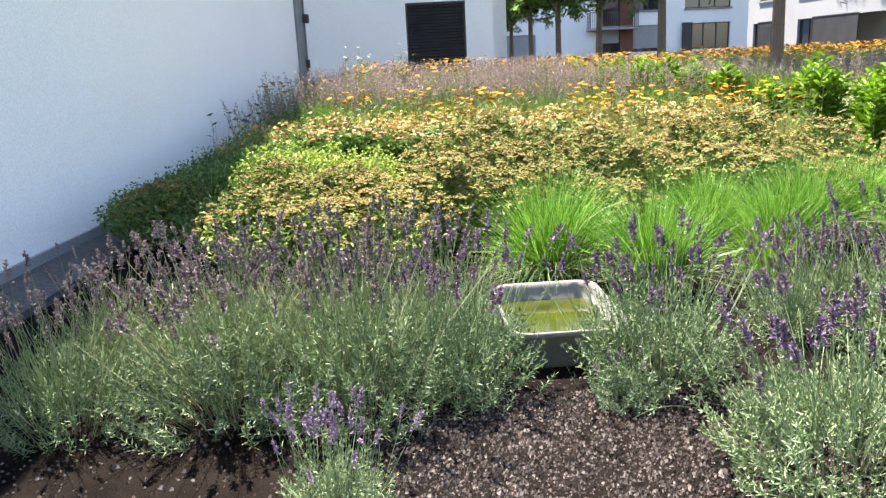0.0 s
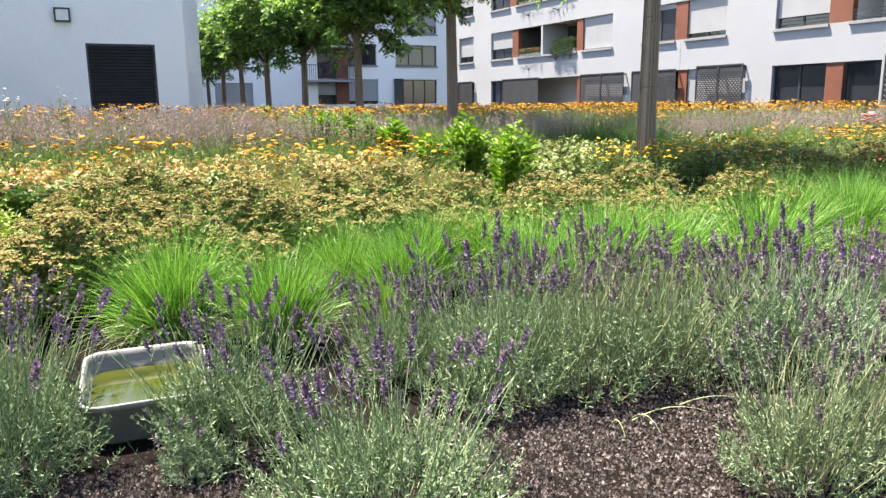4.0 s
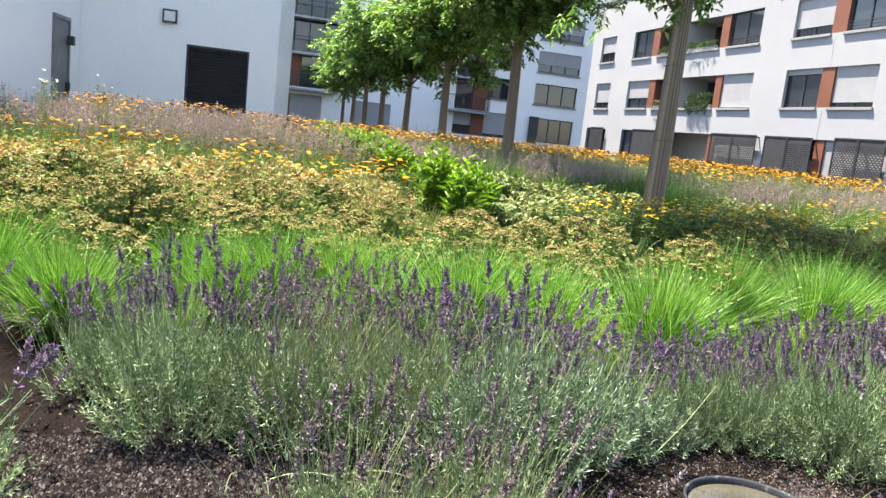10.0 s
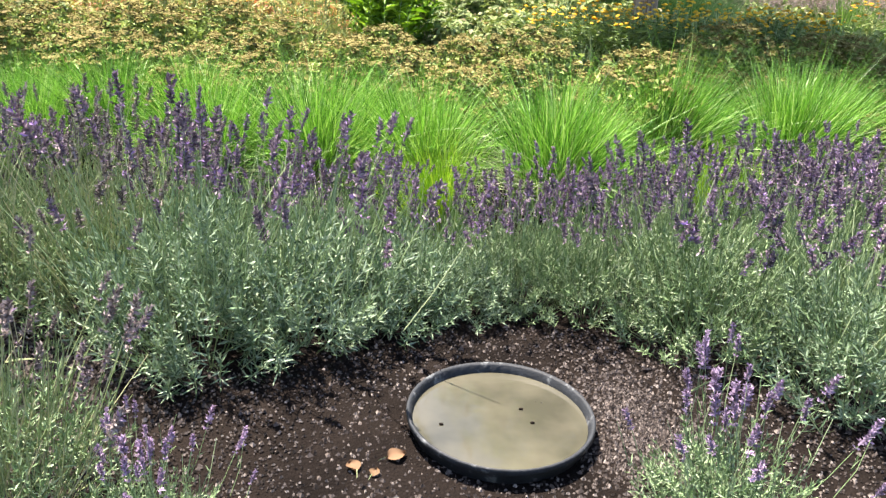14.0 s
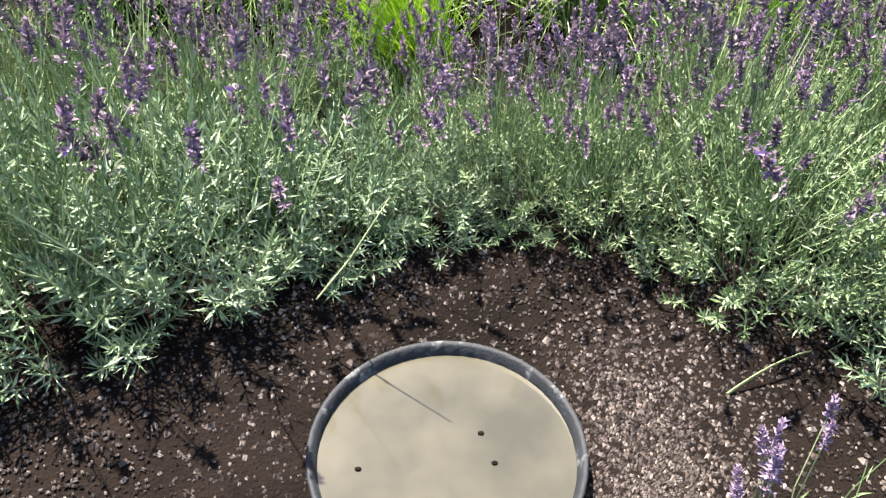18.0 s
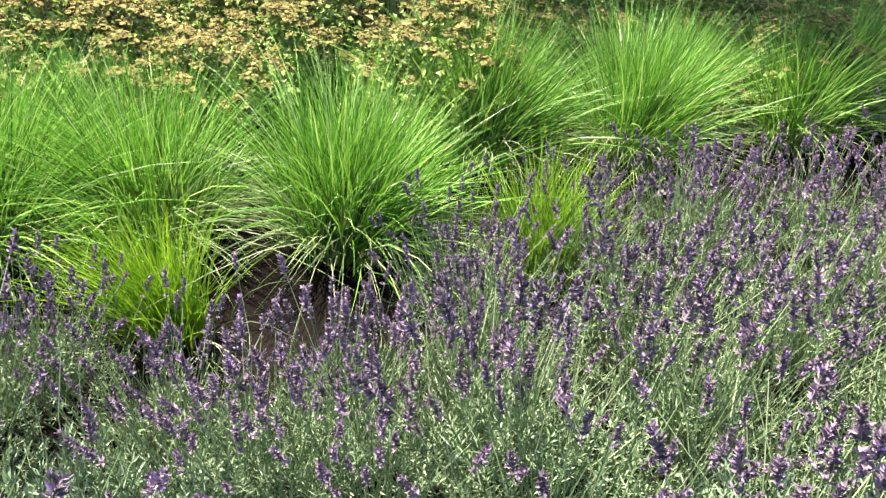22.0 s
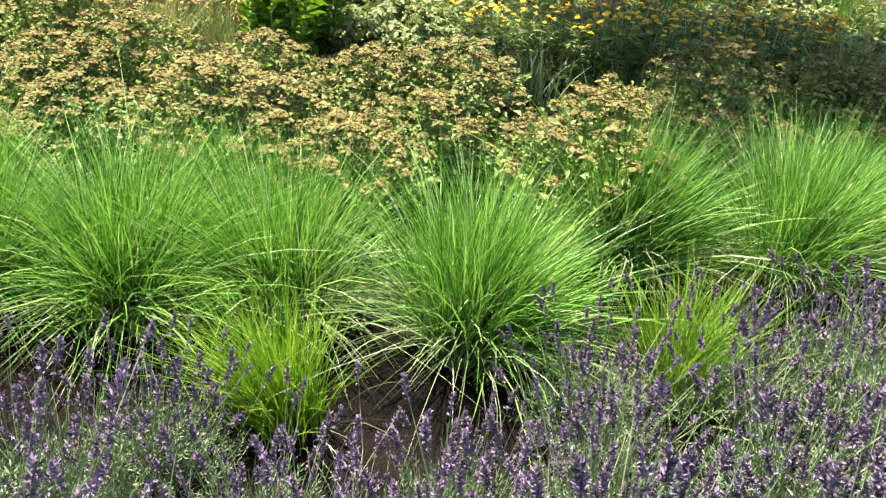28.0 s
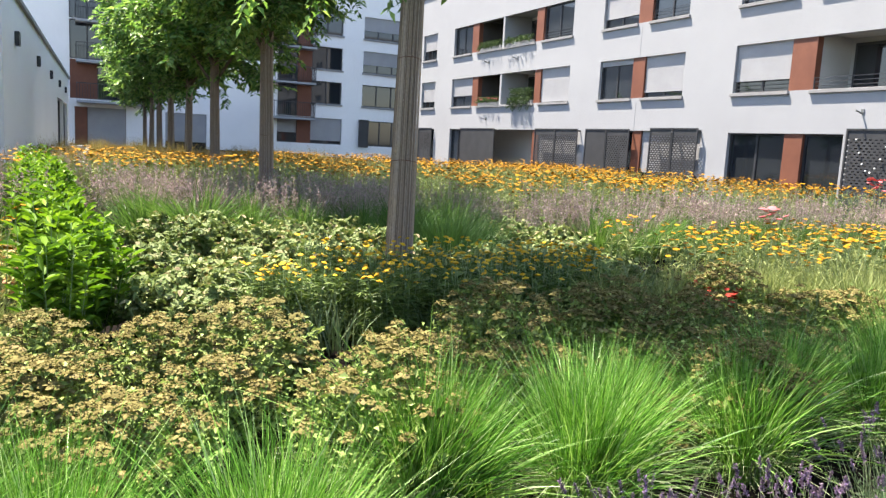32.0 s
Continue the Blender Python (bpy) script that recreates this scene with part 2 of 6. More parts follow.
M_WIRE = surface("rusty tie wire", [(0.3, (0.10, 0.05, 0.03)), (0.7, (0.20, 0.09, 0.05))], 20, 200, 0.6, 0.2, 0.6)
# One white render in two tones: the lighter one brightens walls lying in shade.
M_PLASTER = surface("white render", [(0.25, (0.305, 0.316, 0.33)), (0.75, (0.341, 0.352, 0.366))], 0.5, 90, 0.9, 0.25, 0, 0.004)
M_PLASTER_SHADED = surface("pale render", [(0.25, (0.84, 0.84, 0.83)), (0.75, (0.89, 0.89, 0.88))], 0.6, 70, 0.9, 0.3, 0, 0.004)
M_LOGGIA = surface("loggia render", [(0.25, (0.42, 0.42, 0.40)), (0.75, (0.48, 0.48, 0.46))], 0.8, 70, 0.9, 0.2, 0, 0.004)
M_SILL = surface("grey sill stone", [(0.3, (0.2125, 0.2125, 0.2125)), (0.7, (0.272, 0.272, 0.272))], 2, 80, 0.75, 0.2)
M_FRAME = surface("anthracite frame", [(0.3, (0.030, 0.032, 0.036)), (0.7, (0.045, 0.047, 0.052))], 3, 120, 0.45, 0.05)
M_BROWN = surface("rust brown panel", [(0.3, (0.144, 0.0496, 0.0272)), (0.7, (0.192, 0.0704, 0.0384))], 1.5, 60, 0.6, 0.1)
M_BLIND = surface("pale roller shutter", [(0.3, (0.32, 0.324, 0.336)), (0.7, (0.368, 0.3736, 0.384))], 1.5, 60, 0.55, 0.05)
M_SCREEN = surface("anthracite screen", [(0.3, (0.0323, 0.034, 0.03655)), (0.7, (0.051, 0.05185, 0.0544))], 1.5, 60, 0.5, 0.05)
M_POST = surface("grey metal", [(0.3, (0.16, 0.17, 0.17)), (0.7, (0.24, 0.25, 0.25))], 3, 90, 0.5, 0.1, 0.3)
M_PLINTH = surface("grey plinth", [(0.3, (0.20, 0.21, 0.22)), (0.7, (0.28, 0.29, 0.30))], 2, 90, 0.8, 0.2)
M_DARK_STONE = surface("dark drainage gravel", [(0.3, (0.05, 0.05, 0.055)), (0.7, (0.11, 0.11, 0.115))], 30, 120, 0.9, 0.8, 0, 0.02)
M_PAVING = surface("grey paving", [(0.3, (0.20, 0.19, 0.18)), (0.7, (0.28, 0.27, 0.26))], 1.0, 50, 0.85, 0.3)
# Near-black wall colour that stands in for unlit interiors.
M_INTERIOR_SHADE = surface("inner wall painted dark", [(0.3, (0.05, 0.047, 0.045)), (0.7, (0.08, 0.076, 0.07))], 1.0, 40, 0.9, 0.1)
M_LAMP_GLASS = surface("opal lamp glass", [(0.3, (0.70, 0.71, 0.70)), (0.7, (0.76, 0.77, 0.76))], 2, 60, 0.3, 0.02)
M_TRAY = surface("weathered grey plastic", [(0.3, (0.13, 0.134, 0.128)), (0.7, (0.20, 0.20, 0.19))], 7, 120, 0.55, 0.15)
M_DISH = surface("dark grey plastic", [(0.3, (0.010, 0.012, 0.015)), (0.58, (0.017, 0.020, 0.025)), (0.66, (0.10, 0.108, 0.115))], 22, 150, 0.62, 0.25, gloss=0.2)


def glass_mat():
    m, nt, bsdf, out = nodes_of("window glass")
    bsdf.inputs["Base Color"].default_value = (0.02, 0.024, 0.028, 1)
    bsdf.inputs["Roughness"].default_value = 0.04
    bsdf.inputs["Specular IOR Level"].default_value = 0.8
    n = noise_tex(nt, 0.8, 2)
    bump(nt, bsdf, n, 0.05, 0.02)
    return m


def water_mat(name, stops, rough):
    m, nt, bsdf, out = nodes_of(name)
    n = noise_tex(nt, 7, 3, 0.5)
    nt.links.new(ramp(nt, n, stops), bsdf.inputs["Base Color"])
    bsdf.inputs["Roughness"].default_value = rough
    bsdf.inputs["Specular IOR Level"].default_value = 0.5
    bump(nt, bsdf, noise_tex(nt, 25, 2), 0.03, 0.01)
    return m


M_GLASS = glass_mat()
M_WATER_GREEN = water_mat("algae water", [(0.3, (0.018, 0.024, 0.003)), (0.7, (0.036, 0.042, 0.0065))], 0.06)
M_WATER_MILKY = water_mat("milky water", [(0.3, (0.032, 0.0315, 0.023)), (0.7, (0.064, 0.06, 0.044))], 0.08)

RNG = np.random.default_rng(7)


# ---- mesh helpers ----
class Soup:
    """Many small faces gathered into one mesh."""

    def __init__(self):
        self.v, self.f, self.n = [], [], 0

    def add(self, verts, faces):
        verts = np.asarray(verts, float).reshape(-1, 3)
        self.v.append(verts)
        self.f.append(np.asarray(faces, int) + self.n)
        self.n += len(verts)
        return self

    def mesh(self, name, mat, smooth=False):
        me = bpy.data.meshes.new(name)
        v = np.concatenate(self.v)
        me.vertices.add(len(v))
        me.vertices.foreach_set("co", v.ravel())
        sizes = np.concatenate([np.full(len(f), f.shape[1]) for f in self.f])
        loops = np.concatenate([f.ravel() for f in self.f])
        me.loops.add(len(loops))
        me.loops.foreach_set("vertex_index", loops)
        me.polygons.add(len(sizes))
        me.polygons.foreach_set("loop_start", np.r_[0, np.cumsum(sizes)[:-1]])
        me.polygons.foreach_set("use_smooth", np.full(len(sizes), smooth))
        me.update(calc_edges=True)
        me.materials.append(mat)
        return me


def unit(a):
    return a / np.maximum(np.linalg.norm(a, axis=-1, keepdims=True), 1e-9)


def leaves(soup, p, d, length, width, fold=0.25, droop=0.15, facing=None):
    """Pointed leaves, folded along the midrib: four points each."""
    n = len(p)
    d = unit(d)
    ref = RNG.normal(size=(n, 3)) if facing is None else facing
    side = unit(np.cross(d, ref))
    up = np.cross(side, d)
    up = np.where(up[:, 2:] < 0, -up, up)
    L, W = np.broadcast_to(length, n)[:, None], np.broadcast_to(width, n)[:, None]
    mid = p + d * L * 0.45
    a = mid + side * W / 2 + up * W * fold
    b = mid - side * W / 2 + up * W * fold
    tip = p + d * L - np.array([0, 0, 1.0]) * L * droop
    i = np.arange(n)[:, None] * 4
    soup.add(np.stack([p, a, tip, b], 1), i + np.array([[0, 1, 2, 3]]))


def ovals(soup, p, d, length, width, fold, droop, facing):
    """Broad leaves with a rounded outline, folded along the midrib: two halves of four points."""
    n = len(p)
    d = unit(d)
    side = unit(np.cross(d, facing))
    up = np.cross(side, d)
    up = np.where(up[:, 2:] < 0, -up, up)
    L, W = np.broadcast_to(length, n)[:, None], np.broadcast_to(width, n)[:, None]
    down = np.array([0, 0, 1.0]) * L * droop
    near, far = p + d * L * 0.28 - down * 0.05, p + d * L * 0.68 - down * 0.4
    tip = p + d * L - down
    v = [p]
    for c, w in ((near, 0.46), (far, 0.40)):
        v += [c + side * W * w + up * W * fold, c - side * W * w + up * W * fold]
    v.append(tip)
    i = np.arange(n)[:, None] * 6
    soup.add(np.stack(v, 1), np.concatenate([i + np.array([[0, 1, 3, 5]]), i + np.array([[0, 5, 4, 2]])]))


def lobed(soup, p, d, length, width, facing):
    """Hand-shaped leaves of three lobes."""
    d = unit(d)
    f = unit(facing)
    side = unit(np.cross(f, d))
    for turn, size in ((-0.85, 0.85), (0.0, 1.0), (0.85, 0.85)):
        ovals(soup, p, d * math.cos(turn) + side * math.sin(turn), length * size, width * 0.6, 0.1, 0.2, f)


def blades(soup, p, d, length, width, droop, seg=4):
    """Long blades that bend down under their weight."""
    n = len(p)
    d = unit(d)
    side = unit(np.cross(d, RNG.normal(size=(n, 3))))
    L, W, G = (np.broadcast_to(k, n)[:, None] for k in (length, width, droop))
    rings = []
    flat = d * np.array([1, 1, 0])
    waver = RNG.normal(0, 0.15, (n, 3)) * np.array([1, 1, 0.4])
    for k in range(seg + 1):
        s = k / seg
        c = p + flat * L * s**1.45 * (1 + 0.3 * G) + np.array([0, 0, 1.0]) * L * (d[:, 2:] * s + (1 - d[:, 2:]) * 0.6 * s - G * s**2.2) + waver * L * s**2
        w = W * (1 - 0.93 * s**2) / 2
        rings += [c + side * w, c - side * w]
    v = np.stack(rings, 1)
    i = np.arange(n)[:, None] * (2 * seg + 2)
    for k in range(seg):
        if k == 0:
            f = i + np.array([[0, 1, 3, 2]])
        else:
            f = np.concatenate([f, i + np.array([[0, 1, 3, 2]]) + 2 * k])
    soup.add(v, f)


def stems(soup, p, q, r, bend=None, seg=1):
    """Three-sided stalks from p to q."""
    n = len(p)
    d = unit(q - p)
    a = unit(np.cross(d, RNG.normal(size=(n, 3))))
    b = np.cross(d, a)
    bend = RNG.normal(size=(n, 3)) * 0.03 * np.linalg.norm(q - p, axis=1, keepdims=True) if bend is None else bend
    rings = []
    for k in range(seg + 1):
        s = k / seg
        c = p + (q - p) * s + bend * 4 * s * (1 - s)
        for j in range(3):
            t = j * 2.0944
            rings.append(c + (a * math.cos(t) + b * math.sin(t)) * r * (1 - 0.4 * s))
    v = np.stack(rings, 1)
    i = np.arange(n)[:, None] * 3 * (seg + 1)
    f = np.concatenate([i + np.array([[3 * k + j, 3 * k + (j + 1) % 3, 3 * k + 3 + (j + 1) % 3, 3 * k + 3 + j]])
                        for k in range(seg) for j in range(3)])
    soup.add(v, f)


def discs(soup, p, nrm, radius, sides=7, dome=0.25):
    n = len(p)
    nrm = unit(nrm)
    a = unit(np.cross(nrm, RNG.normal(size=(n, 3))))
    b = np.cross(nrm, a)
    R = np.broadcast_to(radius, n)[:, None]
    v = [p + nrm * R * dome]
    for j in range(sides):
        t = j * 2 * math.pi / sides
        v.append(p + (a * math.cos(t) + b * math.sin(t)) * R * RNG.uniform(0.8, 1.1, (n, 1)))
    v.append(p - nrm * R * 0.3)
    v = np.stack(v, 1)
    i = np.arange(n)[:, None] * (sides + 2)
    f = np.concatenate([i + np.array([[0, 1 + j, 1 + (j + 1) % sides]]) for j in range(sides)]
                       + [i + np.array([[sides + 1, 1 + (j + 1) % sides, 1 + j]]) for j in range(sides)])
    soup.add(v, f)


def rand_dirs(n, lo, hi):
    """Directions that lean lo to hi degrees from upright."""
    az = RNG.uniform(0, 2 * math.pi, n)
    el = np.radians(RNG.uniform(lo, hi, n))
    return np.stack([np.cos(az) * np.sin(el), np.sin(az) * np.sin(el), np.cos(el)], 1)


def part(name, data, material, parent, label=""):
    """One mesh object under a thing or a part; data is a bmesh or a mesh."""
    if isinstance(data, bmesh.types.BMesh):
        me = bpy.data.meshes.new(name)
        data.to_mesh(me)
        data.free()
    else:
        me = data
    if material is not None and not me.materials:
        me.materials.append(material)
    ob = new(name, me)
    ob.parent = parent
    if label:
        ob["label"] = label
    return ob


def put_box(bm, x0, y0, z0, x1, y1, z1, bevel=0.0):
    made = bmesh.ops.create_cube(bm, size=1.0)["verts"]
    for v in made:
        v.co = Vector(((x0 + x1) / 2 + v.co.x * (x1 - x0), (y0 + y1) / 2 + v.co.y * (y1 - y0), (z0 + z1) / 2 + v.co.z * (z1 - z0)))
    if bevel:
        edges = {e for v in made for e in v.link_edges}
        bmesh.ops.bevel(bm, geom=list(edges), offset=bevel, segments=2, profile=0.6, affect="EDGES")
    return bm


def box(x0, y0, z0, x1, y1, z1, bevel=0.0):
    return put_box(bmesh.new(), min(x0, x1), min(y0, y1), min(z0, z1), max(x0, x1), max(y0, y1), max(z0, z1), bevel)


def ground_z(x, y):
    """Height of the bed: flat by the path, rising to a low mound under the trees."""
    def smooth(a, b, t):
        t = min(max((t - a) / (b - a), 0.0), 1.0)
        return t * t * (3 - 2 * t)
    rise = 0.30 * smooth(3.8, 7.0, y) + 0.22 * smooth(7.0, 11.0, y)
    east = 21.3 - 0.115 * (y - 30.7)
    rise *= 1 - smooth(east - 4.5, east - 2.5, x)
    rise *= smooth(-2.3, -1.4, x) if y < 12 else smooth(-2.3, -1.4, x) * (1 - smooth(12, 15, y)) + smooth(12, 15, y)
    rise += 0.08 * smooth(1.25, 0.75, math.hypot((x - 4.4) * 0.8, y - 2.2))
    return rise


# ---- ground ----
def build_ground():
    xs = sorted(set(list(np.arange(-12, 26.1, 0.5)) + [-400, -120, -40, -20, 40, 80, 160, 500]))
    ys = sorted(set(list(np.arange(-4, 60.1, 0.5)) + [-400, -120, -40, -15, 90, 160, 500]))
    v = np.array([(x, y, ground_z(x, y) + (0.025 * noise.noise((x * 1.7, y * 1.7, 0)) if -12 <= x <= 26 and -4 <= y <= 20 else 0)) for y in ys for x in xs])
    w = len(xs)
    f = np.array([(j * w + i, j * w + i + 1, (j + 1) * w + i + 1, (j + 1) * w + i) for j in range(len(ys) - 1) for i in range(w - 1)])
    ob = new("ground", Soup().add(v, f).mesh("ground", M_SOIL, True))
    tagged(ob, "dark soil bed with a low mound, strewn with reddish gravel", "ground", kind="structure")
    return ob


build_ground()

# ---- buildings ----
D_A = Vector((-0.11498, 0.99337, 0))
M_A = Vector((21.3035, 30.6888, 0))
N_A = Vector((-0.99337, -0.11498, 0))


def wall_frame(origin, along, out):
    """A frame whose x runs along a wall, y out of it and z up."""
    m = Matrix.Identity(4)
    m.col[0][:3], m.col[1][:3], m.col[2][:3], m.col[3][:3] = along, out, (0, 0, 1), origin
    return m


def pierced_wall(name, m, s0, s1, z0, z1, thick, holes, mat, label):
    """A wall from s0 to s1 with openings (a, b, low, high) cut through it; its outer face is y = 0."""
    ss = sorted({s0, s1, *[h[0] for h in holes], *[h[1] for h in holes]})
    zs = sorted({z0, z1, *[h[2] for h in holes], *[h[3] for h in holes]})
    soup = Soup()
    solid = {}
    for i in range(len(ss) - 1):
        for j in range(len(zs) - 1):
            sc, zc = (ss[i] + ss[i + 1]) / 2, (zs[j] + zs[j + 1]) / 2
            solid[i, j] = not any(a < sc < b and lo < zc < hi for a, b, lo, hi in holes)
    for (i, j), full in solid.items():
        if not full:
            continue
        a, b, lo, hi = ss[i], ss[i + 1], zs[j], zs[j + 1]
        quads = [[(a, 0, lo), (b, 0, lo), (b, 0, hi), (a, 0, hi)], [(b, -thick, lo), (a, -thick, lo), (a, -thick, hi), (b, -thick, hi)]]
        if not solid.get((i - 1, j), False):
            quads.append([(a, -thick, lo), (a, 0, lo), (a, 0, hi), (a, -thick, hi)])
        if not solid.get((i + 1, j), False):
            quads.append([(b, 0, lo), (b, -thick, lo), (b, -thick, hi), (b, 0, hi)])
        if not solid.get((i, j - 1), False):
            quads.append([(a, -thick, lo), (b, -thick, lo), (b, 0, lo), (a, 0, lo)])
        if not solid.get((i, j + 1), False):
            quads.append([(a, 0, hi), (b, 0, hi), (b, -thick, hi), (a, -thick, hi)])
        for q in quads:
            soup.add(q, [[0, 1, 2, 3]])
    me = soup.mesh(name, mat)
    ob = new(name, me)
    ob.matrix_world = m
    tagged(ob, label, "wall", kind="structure")
    return ob


NUM = {"window": 0, "loggia": 0}


def window_unit(m, a, b, lo, hi, style, sill=True, rail=False):
    """One window in its opening. style: list of (share of width, kind) from a to b."""
    NUM["window"] += 1
    root = new(f"window_{NUM['window']}")
    root.matrix_world = m @ Matrix.Translation((a, 0, lo))
    w, h = b - a, hi - lo
    tagged(root, "dark framed window in a white rendered facade" if style != "panel" else "window closed by a pale roller shutter", "window", kind="structure")
    t, back = 0.06, -0.16
    bm = bmesh.new()
    for x0, x1, z0, z1 in ((0, w, 0, t), (0, w, h - t, h), (0, t, t, h - t), (w - t, w, t, h - t)):
        put_box(bm, x0, back - 0.04, z0, x1, back + 0.03, z1)
    n = max(1, round(w / 0.95))
    shut = {"panel": 0.87, "half": 0.62, "top": 0.14, "most": 0.76, "open": 0.0, "full": 0.97}[style]
    for k in range(1, n):
        x = w * k / n
        put_box(bm, x - 0.035, back - 0.04, t, x + 0.035, back + 0.025, h - t)
    part("window_frame", bm, M_FRAME, root)
    for k in range(n):
        part("pane", box(w * k / n + (t if k == 0 else 0.035), back - 0.025, t, w * (k + 1) / n - (t if k == n - 1 else 0.035), back - 0.01, h - t), M_GLASS, root)
    if shut:
        bm = bmesh.new()
        z0 = h - shut * h
        steps = max(2, round((h - z0) / 0.055))
        for k in range(steps):
            c = z0 + (h - z0) * k / steps
            put_box(bm, 0.02, back + 0.05, c + 0.004, w - 0.02, back + 0.066, c + (h - z0) / steps - 0.003)
        put_box(bm, 0.02, back + 0.045, z0, w - 0.02, back + 0.05, h)
        part("roller_shutter", bm, M_BLIND, root, "pale grey roller shutter")
    if sill:
        part("window_sill", box(-0.06, -0.2, -0.11, w + 0.06, 0.07, -0.003, 0.008), M_SILL, root)
    if rail:
        bm = bmesh.new()
        for z in (0.12, 0.24, 0.36):
            put_box(bm, 0.02, -0.05, z, w - 0.02, -0.035, z + 0.015)
        part("guard_rail", bm, M_FRAME, root)
    return root


def pillar(m, a, b, lo, hi):
    ob = new("facade_panel", bpy.data.meshes.new("facade_panel"))
    bm = box(0, -0.28, 0, b - a, -0.03, hi - lo, 0.006)
    bm.to_mesh(ob.data)
    bm.free()
    ob.data.materials.append(M_BROWN)
    ob.matrix_world = m @ Matrix.Translation((a, 0, lo))
    tagged(ob, "rust brown panel between the windows of a white facade", "facade panel", kind="structure")


def loggia(m, a, b, lo, hi, depth=1.6, sill=True, rail=False, dark=False, gap=(0.45, 0.97)):
    """A recessed balcony: three inner walls, floor, soffit and a glazed door."""
    NUM["loggia"] += 1
    root = new(f"loggia_{NUM['loggia']}")
    root.matrix_world = m @ Matrix.Translation((a, 0, lo))
    tagged(root, "recessed balcony with a glazed door in a white facade", "balcony", kind="structure")
    w, h = b - a, hi - lo
    # In dark bays the recess's shade is put into the wall colour.
    mat = M_INTERIOR_SHADE if dark else M_LOGGIA
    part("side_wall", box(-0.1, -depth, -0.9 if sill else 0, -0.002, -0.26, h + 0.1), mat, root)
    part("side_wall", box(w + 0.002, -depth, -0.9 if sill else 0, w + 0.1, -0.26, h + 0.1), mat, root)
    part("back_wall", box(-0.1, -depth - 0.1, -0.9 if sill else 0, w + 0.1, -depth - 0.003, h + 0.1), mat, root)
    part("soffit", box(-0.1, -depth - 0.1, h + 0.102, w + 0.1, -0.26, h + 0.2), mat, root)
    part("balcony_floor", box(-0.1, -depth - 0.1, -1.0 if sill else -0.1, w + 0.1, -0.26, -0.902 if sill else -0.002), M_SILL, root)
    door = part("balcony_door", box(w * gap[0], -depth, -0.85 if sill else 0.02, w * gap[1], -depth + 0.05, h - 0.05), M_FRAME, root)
    part("pane", box(w * gap[0] + 0.08, -depth + 0.052, -0.7 if sill else 0.12, w * gap[1] - 0.08, -depth + 0.06, h - 0.14), M_GLASS, door)
    if sill:
        part("window_sill", box(-0.06, -0.26, -0.11, w + 0.06, 0.07, -0.003, 0.008), M_SILL, root)
    if rail:
        bm = bmesh.new()
        for z in (0.1, 0.22, 0.34):
            put_box(bm, 0, -0.05, z, w, -0.035, z + 0.015)
        for x in (0.02, w / 2, w - 0.02):
            put_box(bm, x - 0.01, -0.06, 0, x + 0.01, -0.025, 0.36)
        part("guard_rail", bm, M_FRAME, root)
    return root


def sliding_screen(m, a, b, lo, hi, slots=True):
    """A perforated sliding shutter that stands proud of the facade."""
    root = new("sliding_screen")
    root.matrix_world = m @ Matrix.Translation((a, 0.16, lo))
    tagged(root, "anthracite perforated metal sliding screen before a ground floor window", "screen", "facade screens")
    w, h = b - a, hi - lo
    bm = bmesh.new()
    t = 0.05
    for x0, x1, z0, z1 in ((0, w, 0, t), (0, w, h - t, h), (0, t, t, h - t), (w - t, w, t, h - t)):
        put_box(bm, x0, -0.02, z0, x1, 0.02, z1)
    part("screen_frame", bm, M_SCREEN, root)
    soup = Soup()
    if slots:
        nx, nz = max(4, round(w / 0.085)), max(6, round(h / 0.085))
        for i in range(nx):
            for j in range(nz):
                x0, z0 = t + (w - 2 * t) * i / nx, t + (h - 2 * t) * j / nz
                dx, dz = (w - 2 * t) / nx, (h - 2 * t) / nz
                if (i + j) % 2 and h * 0.3 < z0 < h * 0.86:
                    soup.add([(x0, 0, z0), (x0 + dx, 0, z0), (x0 + dx, 0, z0 + dz * 0.6), (x0, 0, z0 + dz * 0.6)], [[0, 1, 2, 3]])
                else:
                    soup.add([(x0, 0, z0), (x0 + dx, 0, z0), (x0 + dx, 0, z0 + dz), (x0, 0, z0 + dz)], [[0, 1, 2, 3]])
    else:
        soup.add([(t, 0, t), (w - t, 0, t), (w - t, 0, h - t), (t, 0, h - t)], [[0, 1, 2, 3]])
    part("screen_sheet", soup.mesh("screen_sheet", M_SCREEN), None, root)
    part("bracket", box(0.0, -0.16, h - 0.12, 0.06, -0.02, h - 0.06), M_SCREEN, root)
    part("bracket", box(w - 0.06, -0.16, h - 0.12, w, -0.02, h - 0.06), M_SCREEN, root)
    return root


